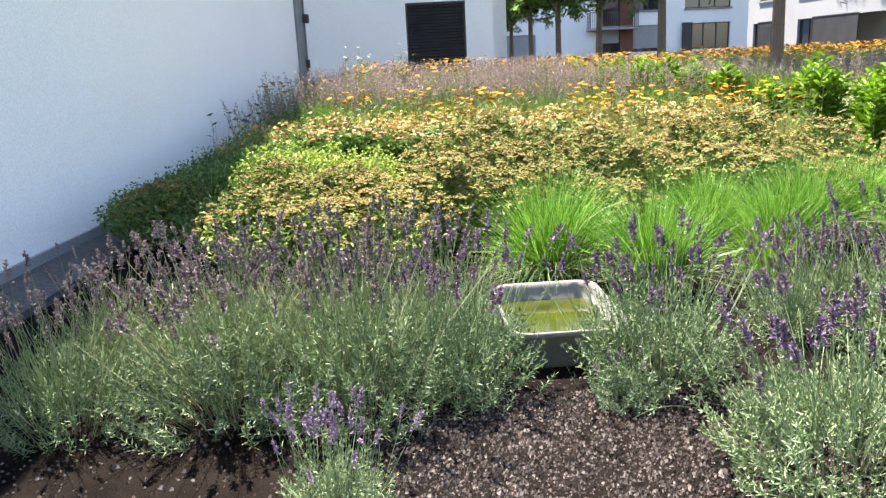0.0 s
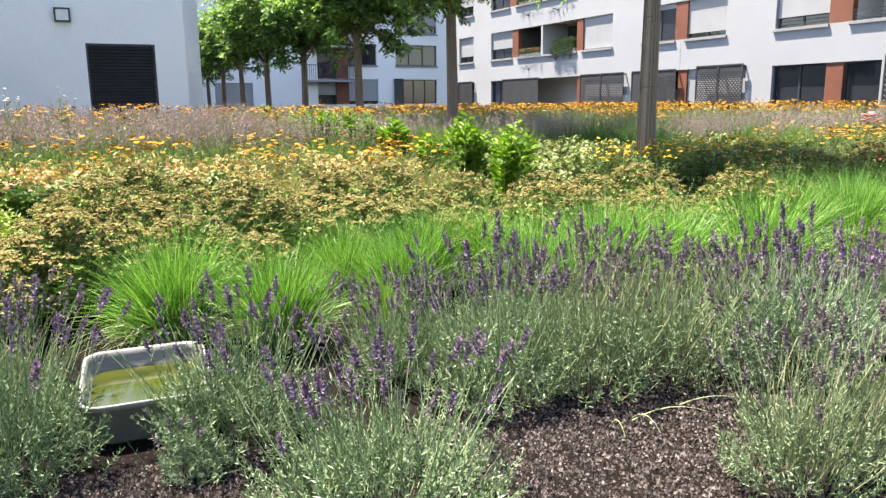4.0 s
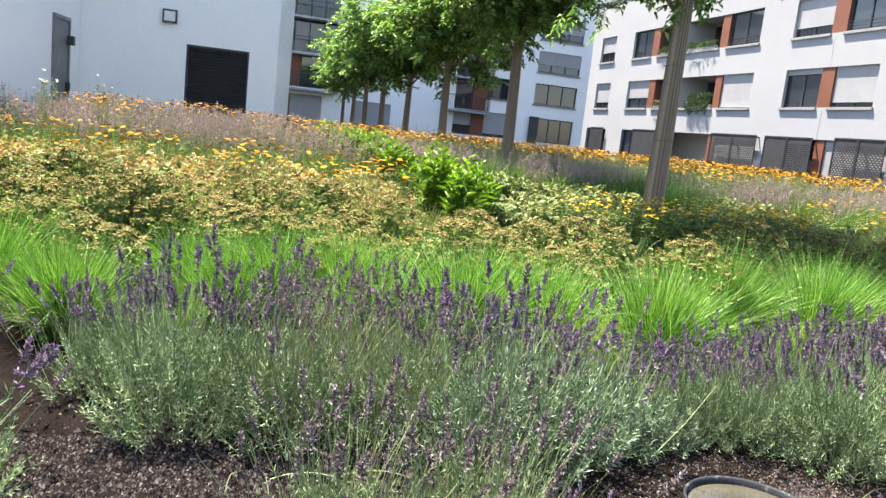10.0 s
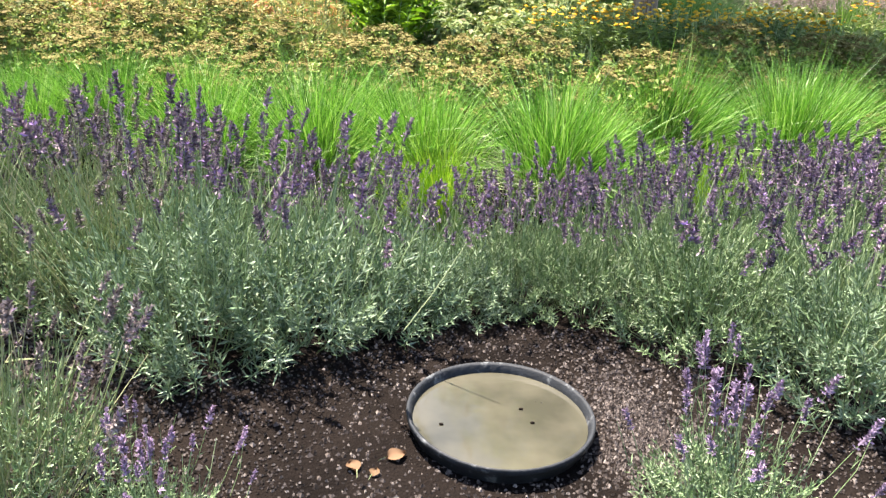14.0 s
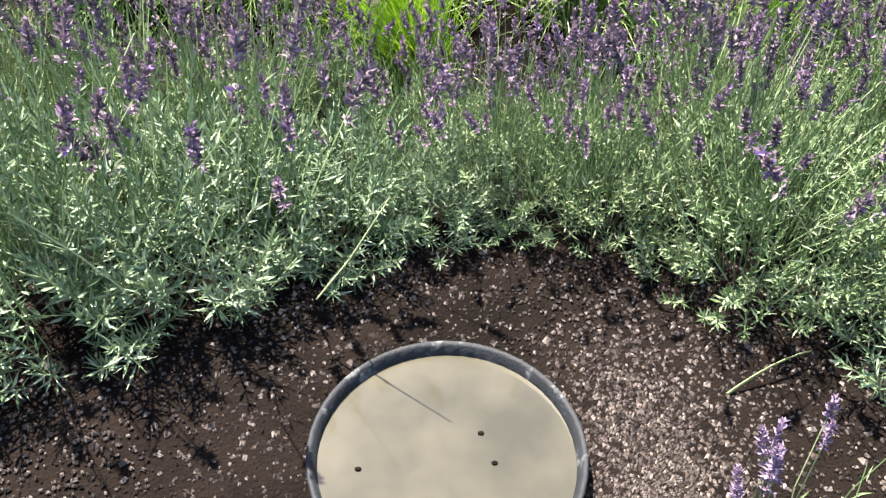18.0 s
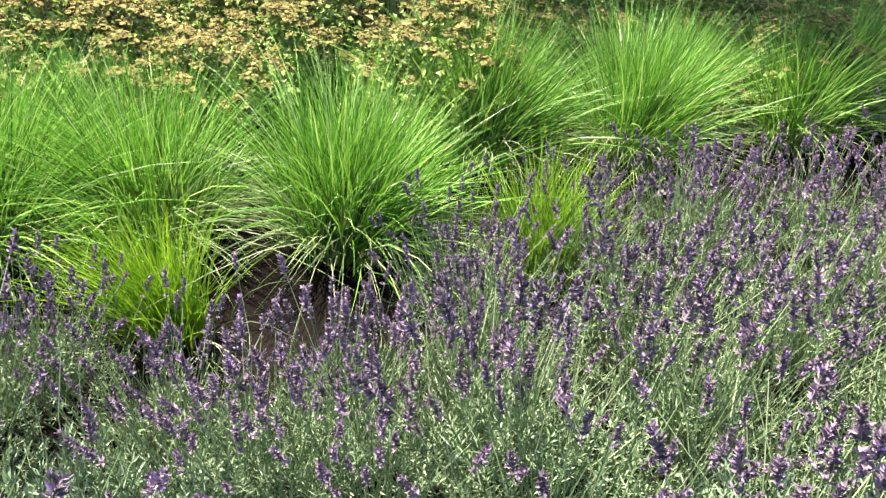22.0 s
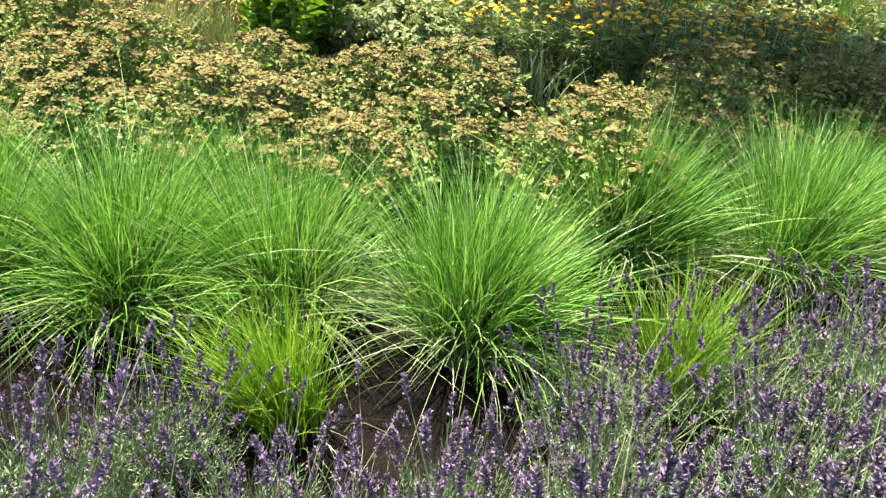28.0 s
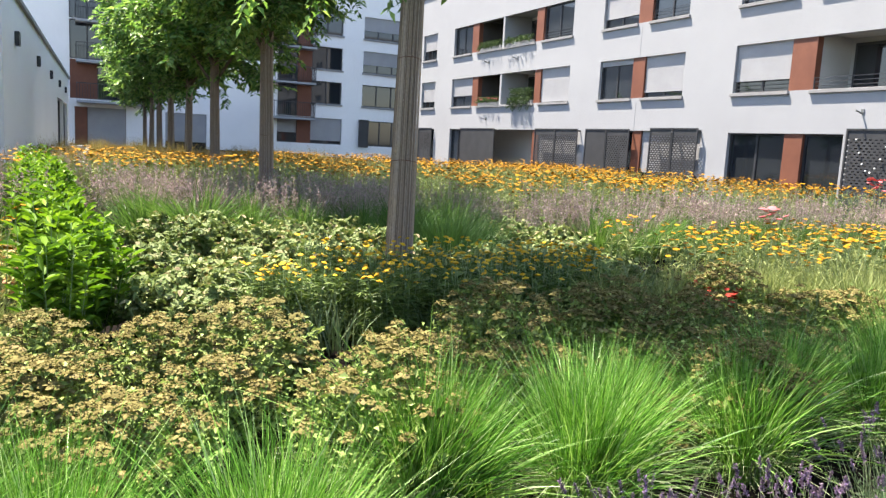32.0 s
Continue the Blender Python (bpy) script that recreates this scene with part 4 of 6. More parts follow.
def shrub_kind(n_stem, r, h, leaf_l, leaf_w, per, mat, heads, head_mat=None, head_r=0.03, shape=None):
    """A mound of leafy stems, with flat flower heads on top when heads > 0."""
    fol, stm, hd = Soup(), Soup(), Soup()
    az, rr = RNG.uniform(0, 6.283, n_stem), np.sqrt(RNG.uniform(0, 1, n_stem))
    top = np.stack([np.cos(az) * rr * r, np.sin(az) * rr * r, h * (1 - 0.42 * rr**2) * RNG.uniform(0.78, 1.06, n_stem)], 1)
    base = top * np.array([0.35, 0.35, 0])
    stems(stm, base, top, 0.0025, seg=1)
    i = np.repeat(np.arange(n_stem), per)
    s = np.sqrt(RNG.uniform(0.1, 1.0, len(i)))
    p = base[i] + (top - base)[i] * s[:, None] + RNG.normal(0, 0.022, (len(i), 3))
    d = RNG.normal(size=(len(i), 3)) + np.array([0, 0, 0.35])
    face = np.array([0, 0, 1.0]) + RNG.normal(0, 0.45, (len(i), 3))
    long, wide = RNG.uniform(0.7, 1.2, len(i)) * leaf_l, RNG.uniform(0.8, 1.15, len(i)) * leaf_w
    if shape:
        shape(fol, p, d * np.array([1, 1, 0.6]), long, wide, face)
    else:
        leaves(fol, p, d * np.array([1, 1, 0.6]), long, wide, 0.18, 0.22, face)
    out = [("foliage", fol.mesh("shrub_foliage", mat), ""), ("stem", stm.mesh("shrub_stems", M_LAV_STEM), "")]
    if heads:
        order = np.argsort(-top[:, 2] + RNG.uniform(0, 0.2, n_stem))[:heads]
        c = top[order] + np.array([0, 0, 0.02])
        per_h = 22
        size = RNG.uniform(0.7, 1.25, heads)
        i = np.repeat(np.arange(heads), 7)
        ang, rad = np.tile(np.arange(7) * 1.047, heads) + np.repeat(RNG.uniform(0, 6, heads), 7), np.tile(np.array([0.7] * 6 + [0.0]), heads) * head_r * size[i]
        off = np.stack([np.cos(ang) * rad, np.sin(ang) * rad, np.where(rad > 0, -0.004, 0.008) + RNG.normal(0, 0.004, len(i))], 1)
        discs(hd, c[i] + off, np.array([0, 0, 1.0]) + off * 12 + RNG.normal(0, 0.15, (len(i), 3)), head_r * 0.42 * size[i] * RNG.uniform(0.8, 1.2, len(i)), 6)
        i = np.repeat(np.arange(heads), per_h)
        ang, rad = RNG.uniform(0, 6.283, len(i)), np.sqrt(RNG.uniform(0, 1, len(i))) * head_r * size[i]
        off = np.stack([np.cos(ang) * rad, np.sin(ang) * rad, (0.4 - 0.6 * (rad / (head_r * size[i])) ** 2) * head_r * size[i] + RNG.normal(0, 0.004, len(i))], 1)
        p = c[i] + off
        d = RNG.normal(size=(len(i), 3)) * np.array([1, 1, 0.5])
        face = np.array([0, 0, 1.0]) + RNG.normal(0, 0.6, (len(i), 3))
        leaves(hd, p, d, RNG.uniform(0.012, 0.019, len(i)), RNG.uniform(0.009, 0.014, len(i)), 0.25, 0.0, face)
        out.append(("bloom", hd.mesh("shrub_heads", head_mat), "flat fading flower heads"))
    return out


def phlox_kind(n_stem, r, h):
    fol, stm = Soup(), Soup()
    az, rr = RNG.uniform(0, 6.283, n_stem), np.sqrt(RNG.uniform(0, 1, n_stem))
    base = np.stack([np.cos(az) * rr * r * 0.6, np.sin(az) * rr * r * 0.6, np.zeros(n_stem)], 1)
    top = np.stack([np.cos(az) * rr * r, np.sin(az) * rr * r, h * (1 - 0.3 * rr) * RNG.uniform(0.8, 1.1, n_stem)], 1)
    stems(stm, base, top, 0.004, seg=2)
    per = 22
    i = np.repeat(np.arange(n_stem), per)
    s = np.tile(np.linspace(0.2, 1.0, per), n_stem)
    p = base[i] + (top - base)[i] * s[:, None]
    d = unit(RNG.normal(size=(len(i), 3)) * np.array([1, 1, 0.25])) + np.array([0, 0, 0.85])
    ovals(fol, p, d, RNG.uniform(0.10, 0.16, len(i)), RNG.uniform(0.030, 0.044, len(i)), 0.16, 0.3, np.array([0, 0, 1.0]) + RNG.normal(0, 0.3, (len(i), 3)))
    return [("foliage", fol.mesh("phlox_foliage", M_PHLOX_LEAF), "glossy bright green pointed leaves"), ("stem", stm.mesh("phlox_stems", M_LAV_STEM), "")]


def achillea_kind(n_stem, r, h, head_mat, head_r=0.035, disc_dome=0.2, sides=6, per=12, share=1.0, foliage=None, width=0.0125, rise=0.9):
    fol, stm, hd = Soup(), Soup(), Soup()
    az, rr = RNG.uniform(0, 6.283, n_stem), np.sqrt(RNG.uniform(0, 1, n_stem))
    base = np.stack([np.cos(az) * rr * r * 0.8, np.sin(az) * rr * r * 0.8, np.zeros(n_stem)], 1)
    top = base + np.stack([RNG.normal(0, 0.05, n_stem), RNG.normal(0, 0.05, n_stem), h * RNG.uniform(0.8, 1.08, n_stem)], 1)
    stems(stm, base, top, 0.0028, seg=1)
    nh = int(n_stem * share)
    discs(hd, top[:nh], np.array([0, 0, 1.0]) + RNG.normal(0, 0.22, (nh, 3)), RNG.uniform(0.6, 1.15, nh) * head_r, sides, disc_dome)
    i = np.repeat(np.arange(n_stem), per)
    s = RNG.uniform(0.02, 0.85, len(i))
    p = base[i] + (top - base)[i] * s[:, None]
    d = RNG.normal(size=(len(i), 3)) * np.array([1, 1, 0.3]) + np.array([0, 0, rise])
    leaves(fol, p, d, RNG.uniform(0.06, 0.13, len(i)), RNG.uniform(0.7, 1.3, len(i)) * width, 0.25, 0.15)
    return [("foliage", fol.mesh("yarrow_foliage", foliage or M_ACHILLEA_LEAF), "narrow leaves" if foliage else "feathery grey-green leaves"), ("stem", stm.mesh("yarrow_stems", M_LAV_STEM), ""),
            ("bloom", hd.mesh("yarrow_heads", head_mat), "flat golden flower heads")]


def catmint_kind(n_stem, r, h, per_leaf=11, per_flower=22, big=1.0):
    fol, stm, fl = Soup(), Soup(), Soup()
    az, rr = RNG.uniform(0, 6.283, n_stem), np.sqrt(RNG.uniform(0, 1, n_stem))
    base = np.stack([np.cos(az) * rr * r * 0.7, np.sin(az) * rr * r * 0.7, np.zeros(n_stem)], 1)
    top = base + np.stack([np.cos(az) * rr * 0.14, np.sin(az) * rr * 0.14, h * RNG.uniform(0.72, 1.08, n_stem)], 1) + RNG.normal(0, 0.04, (n_stem, 3))
    stems(stm, base, top, 0.0024, seg=1)
    per = per_leaf
    i = np.repeat(np.arange(n_stem), per)
    s = RNG.uniform(0.05, 0.7, len(i))
    p = base[i] + (top - base)[i] * s[:, None]
    leaves(fol, p, RNG.normal(size=(len(i), 3)) + np.array([0, 0, 0.5]), RNG.uniform(0.03, 0.06, len(i)), RNG.uniform(0.014, 0.022, len(i)))
    per = per_flower
    i = np.repeat(np.arange(n_stem), per)
    s = RNG.uniform(0.5, 1.02, len(i))
    p = base[i] + (top - base)[i] * s[:, None] + RNG.normal(0, 0.007, (len(i), 3))
    leaves(fl, p, RNG.normal(size=(len(i), 3)) + np.array([0, 0, 0.5]), RNG.uniform(0.016, 0.03, len(i)) * big, RNG.uniform(0.011, 0.018, len(i)) * big)
    return [("foliage", fol.mesh("catmint_foliage", M_CATMINT_LEAF), "dull green leaves"), ("stem", stm.mesh("catmint_stems", M_LAV_DRY), ""),
            ("bloom", fl.mesh("catmint_flowers", M_CATMINT_FLOWER), "pale mauve faded flower spikes")]


def plant(kind, name, x, y, label, category, group, scale=1.0, squash=1.0, turn=None, lean=0.04):
    root = new(name)
    turn = RNG.uniform(0, 6.283) if turn is None else turn
    root.location = (x, y, ground_z(x, y) - 0.02)
    root.rotation_euler = (RNG.normal(0, lean), RNG.normal(0, lean), turn)
    root.scale = (scale, scale, scale * squash)
    for pname, me, plabel in kind:
        ob = new(pname, me)
        ob.parent = root
        ob["kind"] = "stuff"
        if plabel:
            ob["label"] = plabel
    return tagged(root, label, category, group)


LAV_FULL = [lavender_kind(120, 28, 190, 56, False, 1.1, 0.58, None, 0.85) for k in range(3)]
LAV_MID = [lavender_kind(170, 32, 130, 46, False, 1.12, 0.56, M_LAV_SILVER, 0.95) for k in range(2)]
LAV_SPENT = [lavender_kind(150, 28, 210, 54, True, 1.15, 0.60, None, 0.8) for k in range(2)]
LAV_LOW = [lavender_kind(150, 28, 60, 12, False, 1.0, 0.40, M_LAV_SILVER, 0.95) for k in range(2)]
LAV_ROUND = [lavender_kind(290, 28, 130, 40, False, 1.3, 0.40, None, 0.62)]
LAV_BIG = [lavender_kind(300, 28, 260, 74, True, 1.4, 0.60, None, 0.8) for k in range(2)]
LAV_BRIGHT = [lavender_kind(130, 28, 70, 32, False, 0.88, 0.46, None, 0.75, M_LAV_BRIGHT)]
LAV_GREEN = [lavender_kind(190, 28, 150, 44, False, 1.15, 0.54, None, 0.72) for k in range(2)]

LAV = [
    # x, y, variety, size
    (-1.12, 2.8, "s", 0.85), (-0.52, 2.92, "b", 0.98), (-0.02, 2.9, "b", 1.0), (0.36, 3.04, "g", 0.98), (-0.62, 3.42, "s", 0.9), (-1.1, 3.3, "s", 0.85),
    (-0.15, 3.42, "s", 0.92), (0.25, 3.5, "s", 0.85), (-0.02, 2.16, "v", 0.7),
    (1.16, 3.04, "g", 1.02), (1.0, 2.86, "l", 0.5), (1.56, 2.3, "r", 1.05), (1.9, 3.42, "f", 0.72), (2.15, 3.52, "f", 0.8), (2.32, 3.08, "g", 1.12), (2.75, 3.0, "s", 1.02), (3.2, 3.0, "s", 1.0),
    (2.6, 3.5, "f", 0.82), (3.0, 3.46, "s", 0.9), (3.4, 3.42, "f", 0.9), (3.68, 1.86, "v", 0.52), (3.34, 1.94, "s", 0.8), (2.95, 1.95, "s", 0.85), (3.55, 2.70, "m", 1.05), (3.84, 2.8, "l", 1.16), (4.12, 2.94, "l", 0.9), (3.8, 3.16, "f", 0.8),
    (4.38, 3.0, "l", 0.76), (4.56, 3.06, "f", 0.7), (4.78, 3.0, "f", 0.72), (5.15, 2.82, "g", 0.92), (5.1, 3.08, "f", 0.78), (5.5, 2.5, "m", 1.0), (4.84, 1.93, "v", 0.72),
    (5.25, 3.78, "f", 0.66), (5.75, 3.9, "f", 0.68), (6.25, 4.08, "f", 0.66), (5.6, 2.98, "f", 0.86), (5.65, 3.38, "f", 0.84), (6.05, 2.8, "f", 0.86), (6.1, 3.28, "f", 0.84), (6.15, 3.72, "f", 0.8), (6.5, 3.0, "f", 0.88), (6.6, 3.5, "f", 0.82),
    (6.75, 3.95, "f", 0.68), (7.05, 3.2, "f", 0.93), (7.1, 3.75, "f", 0.8), (7.55, 3.5, "f", 0.93), (7.5, 4.1, "f", 0.75), (8.0, 3.95, "f", 0.93), (8.1, 3.4, "f", 0.93),
    (3.85, 3.42, "f", 0.66), (4.35, 3.3, "f", 0.64), (4.8, 3.36, "f", 0.62), (5.2, 3.4, "f", 0.72), (5.95, 2.25, "m", 1.0), (6.45, 2.4, "f", 0.95), (7.0, 2.65, "f", 1.0), (8.5, 4.2, "f", 1.0), (8.6, 3.7, "f", 1.0), (7.6, 3.0, "m", 1.0), (4.04, 3.6, "f", 0.62),
]
for x, y, k, size in LAV:
    pool, label = {"f": (LAV_FULL, "lavender bush dense with violet flower spikes over dark soil"),
                   "m": (LAV_MID, "silvery lavender bush with a few violet spikes over gravel"),
                   "s": (LAV_SPENT, "tall lavender bush with faded flower spikes on dry stalks"),
                   "g": (LAV_GREEN, "dense green lavender bush with short stalks over gravel"),
                   "r": (LAV_ROUND, "rounded green lavender bush standing alone on gravel"),
                   "b": (LAV_BIG, "large green lavender bush with faded mauve spikes beside the wall"),
                   "v": (LAV_BRIGHT, "small lavender bush in fresh lilac flower on gravel"),
                   "l": (LAV_LOW, "small lavender bush with few violet spikes on gravel")}[k]
    plant(pool[RNG.integers(len(pool))], "lavender_bush", x, y, label, "lavender", "lavender bushes", size * RNG.uniform(1.02, 1.14), RNG.uniform(0.95, 1.05))

GRASS = [grass_kind(2200, 0.82, M_GRASS, 0.18, 29, 0.0048, 0.9, 5, 0.32) for k in range(3)]
GRASS_YOUNG = [grass_kind(650, 0.56, M_GRASS_YOUNG, 0.05, 28, 0.0046, 0.5, 4, 0.12)]
GRASS_BLUE = [grass_kind(1500, 0.68, M_GRASS_BLUE, 0.05, 38, 0.0042, 0.5, 4, 0.3)]
GRASS_TAN = [grass_kind(340, 1.0, M_GRASS_TAN, 0.05, 32, 0.012, 0.2, 2) for k in range(2)]
for x, y, size in [(0.95, 4.55, 0.95), (1.5, 4.24, 0.84), (2.05, 5.0, 0.7), (2.6, 4.85, 0.85), (3.2, 4.5, 0.92), (3.72, 4.48, 1.04), (4.3, 4.48, 0.98), (4.95, 4.3, 1.06),
                   (5.66, 4.88, 1.05), (6.42, 4.84, 1.02), (7.35, 4.88, 1.02), (7.95, 5.2, 0.95), (8.4, 5.0, 1.0), (9.1, 5.4, 1.0), (9.7, 5.3, 1.0), (6.85, 5.15, 0.85), (3.0, 4.95, 0.8), (2.3, 4.6, 0.75), (3.98, 4.95, 0.75)]:
    plant(GRASS[RNG.integers(3)], "grass_tuft", x, y, "bright green arching tuft of moor grass beside the lavender", "grass tuft", "moor grass tufts", size, lean=0.1)
for x, y, size in [(4.36, 3.86, 1.0), (5.6, 3.98, 1.0), (2.1, 4.15, 0.7)]:
    plant(GRASS_YOUNG[0], "grass_tuft", x, y, "small yellow-green young grass tuft among lavender", "grass tuft", "moor grass tufts", size, lean=0.12)
GRASS_STRIP = [grass_kind(420, 0.62, M_GRASS_FRESH, 0.05, 55, 0.010, 0.5, 2) for k in range(2)]
for x0, x1, y0, y1 in [(4.4, 8.2, 9.75, 10.3), (9.2, 14.0, 9.2, 9.6), (-1.2, 3.3, 8.95, 9.35)]:
    k = 0
    while x0 + 0.55 * k < x1:
        plant(GRASS_STRIP[k % 2], "grass_tuft", x0 + 0.55 * k, RNG.uniform(y0, y1), "fresh green grass tuft between flower drifts", "grass tuft", "green grass strip", RNG.uniform(1.0, 1.25))
        k += 1
for x, y, size in [(7.2, 8.85, 1.15), (7.7, 9.3, 0.95), (6.95, 9.5, 1.0)]:
    plant(GRASS_BLUE[0], "grass_tuft", x, y, "dark blue-green grass tuft behind a tree trunk", "grass tuft", "blue grass tufts", size)


def scatter(x0, x1, y0, y1, step, jitter, inside):
    out = []
    for j in range(int((y1 - y0) / step) + 1):
        for i in range(int((x1 - x0) / step) + 1):
            x = x0 + (i + 0.5 * (j % 2)) * step + RNG.uniform(-jitter, jitter)
            y = y0 + j * step + RNG.uniform(-jitter, jitter)
            if inside(x, y):
                out.append((x, y))
    return out


TRUNKS = [(6.40 - 0.42 * k, 7.81 + 5.35 * k) for k in range(8)]


def clear_of_trunks(x, y, r=0.3):
    return all((x - a) ** 2 + (y - b) ** 2 > r * r for a, b in TRUNKS)


SPIREA = [shrub_kind(110, 0.40, 0.54, 0.040, 0.024, 19, M_SPIREA_LEAF, 74, M_SPIREA_HEAD, 0.035) for k in range(3)]
SPIREA_SHADED = [shrub_kind(110, 0.42, 0.42, 0.034, 0.021, 11, M_HEDGE_LEAF, 0) for k in range(2)]
GERANIUM = [shrub_kind(60, 0.42, 0.42, 0.062, 0.055, 9, M_GERANIUM_LEAF, 0, shape=lobed) for k in range(2)]
HEUCHERA = [shrub_kind(75, 0.42, 0.36, 0.046, 0.040, 10, M_HEUCHERA_LEAF, 0, shape=lobed) for k in range(2)]
PHLOX = [phlox_kind(30, 0.24, 0.92) for k in range(2)]
YARROW = [achillea_kind(34, 0.42, 0.66, M_ACHILLEA_HEAD, 0.034, 0.14, 9, share=0.75) for k in range(3)]
YARROW_FAR = [achillea_kind(58, 0.5, 0.62, M_ACHILLEA_HEAD, 0.029, sides=5, per=7) for k in range(2)]
DAISY = [achillea_kind(90, 0.40, 0.56, M_DAISY, 0.026, share=0.5, disc_dome=0.5, per=44, foliage=M_DAISY_LEAF, width=0.012, rise=0.25) for k in range(2)]
CATMINT = [catmint_kind(60, 0.45, 0.72) for k in range(3)]
CATMINT_FAR = [catmint_kind(70, 0.55, 0.62, 6, 20, 1.1) for k in range(2)]
WHITE_F = [achillea_kind(9, 0.2, 1.0, M_WHITE_FLOWER, 0.03)]
PINK_F = [achillea_kind(12, 0.2, 0.7, M_PINK_FLOWER, 0.05)]


def in_phlox(x, y):
    return any((x - a) ** 2 + (y - b) ** 2 < 0.1 for a, b in PHLOX_AT)


PHLOX_AT = [(4.14 - 0.175 * (k * 0.4) + (0.12 if k % 2 else -0.1), 6.6 + 0.4 * k) for k in range(26)]
for x, y in PHLOX_AT:
    plant(PHLOX[RNG.integers(2)], "leafy_perennial", x, y, "bright green leafy perennial clump with pointed leaves", "perennial", "leafy perennials", RNG.uniform(0.84, 0.96) if y < 8.0 else RNG.uniform(0.62, 0.85))
for x, y in scatter(-2.0, 9.8, 5.08, 7.3, 0.5, 0.12, lambda x, y: y > 5.0 and y < (6.95 if x < 3.2 else 6.6) and not in_phlox(x, y) and (x - 4.12) ** 2 + (y - 6.3) ** 2 > 0.1 and not (5.2 < x < 7.2 and y > 6.3) and (x > -0.9 or y > 5.6) and (x - 5.5) ** 2 + (y - 6.45) ** 2 > 0.3 and not (x < 0.2 and y > 5.7)):
    plant(SPIREA[RNG.integers(3)], "spirea_bush", x, y, "low olive-green shrub topped with tan fading flower heads", "shrub", "low spirea shrubs", RNG.uniform(0.78, 1.12), RNG.uniform(0.75, 1.05))
for x, y in scatter(-0.95, 0.6, 4.75, 5.5, 0.5, 0.1, lambda x, y: x < 0.45 or y > 5.1):
    plant(SPIREA[RNG.integers(3)], "spirea_bush", x, y, "low olive-green shrub topped with tan fading flower heads", "shrub", "low spirea shrubs", RNG.uniform(0.9, 1.1), 0.85)
# Same shrub as the spirea; the wall's shade is put into darker leaves.
for x, y in scatter(-2.25, -0.9, 4.95, 9.5, 0.4, 0.1, lambda x, y: x < -1.0 and y > 5.0 + max(0.0, -1.45 - x)):
    plant(SPIREA_SHADED[RNG.integers(2)], "low_shrub", x, y, "low green shrub, its leaves coloured darker for the wall's shade", "shrub", "shrubs along the wall", RNG.uniform(0.9, 1.05), RNG.uniform(0.95, 1.2))
for x, y in scatter(-1.6, 3.4, 7.0, 8.6, 0.5, 0.14, lambda x, y: not in_phlox(x, y) and (x < 1.9 or y > 7.6) and (x > 0.2 or y > 7.3)):
    pool, lab = (HEUCHERA, "mound of yellow and reddish lobed leaves") if (y > 7.3 and RNG.uniform() < 0.8) else (GERANIUM, "mound of pale yellow-green lobed leaves")
    plant(pool[RNG.integers(2)], "leaf_mound", x, y, lab, "perennial", "leaf mounds", RNG.uniform(1.05, 1.35))
for x, y in scatter(4.5, 8.6, 7.0, 9.6, 0.6, 0.12, lambda x, y: not in_phlox(x, y) and clear_of_trunks(x, y) and not (x > 5.2 and y < 7.5) and not (6.6 < x < 7.9 and 8.6 < y < 9.7)):
    plant(GERANIUM[RNG.integers(2)], "leaf_mound", x, y, "mound of pale yellow-green lobed leaves", "perennial", "leaf mounds", RNG.uniform(0.92, 1.15))
for x, y in scatter(5.5, 7.6, 6.85, 7.6, 0.5, 0.12, lambda x, y: clear_of_trunks(x, y)):
    plant(DAISY[RNG.integers(2)], "yellow_daisy_clump", x, y, "clump of small yellow daisies in the tree's shade", "flower clump", "yellow daisies", RNG.uniform(0.9, 1.1))
for x, y in scatter(-0.8, 3.9, 7.1, 8.8, 0.7, 0.25, lambda x, y: not in_phlox(x, y) and (x > 1.9 or y > 7.7)):
    plant(YARROW[RNG.integers(3)], "yarrow_clump", x, y, "clump of golden yarrow with flat heads", "flower clump", "yarrow clumps", RNG.uniform(0.85, 1.05))
for x, y in scatter(9.2, 14.5, 7.35, 8.7, 0.55, 0.18, lambda x, y: True):
    plant(YARROW[RNG.integers(3)], "yarrow_clump", x, y, "clump of golden yarrow with flat heads", "flower clump", "yarrow clumps", RNG.uniform(0.8, 1.0))
for x, y in scatter(-2.0, 3.2, 9.7, 15.8, 0.72, 0.2, lambda x, y: not in_phlox(x, y) and x > -1.9):
    plant(CATMINT[RNG.integers(3)], "catmint_clump", x, y, "clump of fading mauve catmint", "flower clump", "catmint clumps", RNG.uniform(0.9, 1.1))
for x, y in scatter(4.0, 16.5, 9.7, 13.2, 0.8, 0.2, lambda x, y: clear_of_trunks(x, y, 0.35) and (y < 11.2 if x > 8 else y > 10.5)):
    plant(CATMINT_FAR[RNG.integers(2)], "catmint_clump", x, y, "clump of fading mauve catmint", "flower clump", "catmint clumps", RNG.uniform(0.9, 1.1))
for x, y in scatter(2.9, 17.0, 11.5, 23, 0.95, 0.22, lambda x, y: (x > 8 or y > 13.0) and (x > 6.3 or y < 17.5) and not in_phlox(x, y) and clear_of_trunks(x, y, 0.4)):
    plant(YARROW_FAR[RNG.integers(2)], "yarrow_clump", x, y, "clump of golden yarrow with flat heads", "flower clump", "yarrow clumps", RNG.uniform(1.05, 1.3), 0.95)
for x, y in scatter(2.2, 8.5, 16.5, 32, 1.45, 0.4, lambda x, y: clear_of_trunks(x, y, 0.5)):
    plant(GRASS_TAN[RNG.integers(2)], "tall_grass_tuft", x, y, "tall straw-coloured ornamental grass under the trees", "grass tuft", "tall tan grasses", RNG.uniform(0.75, 0.95))
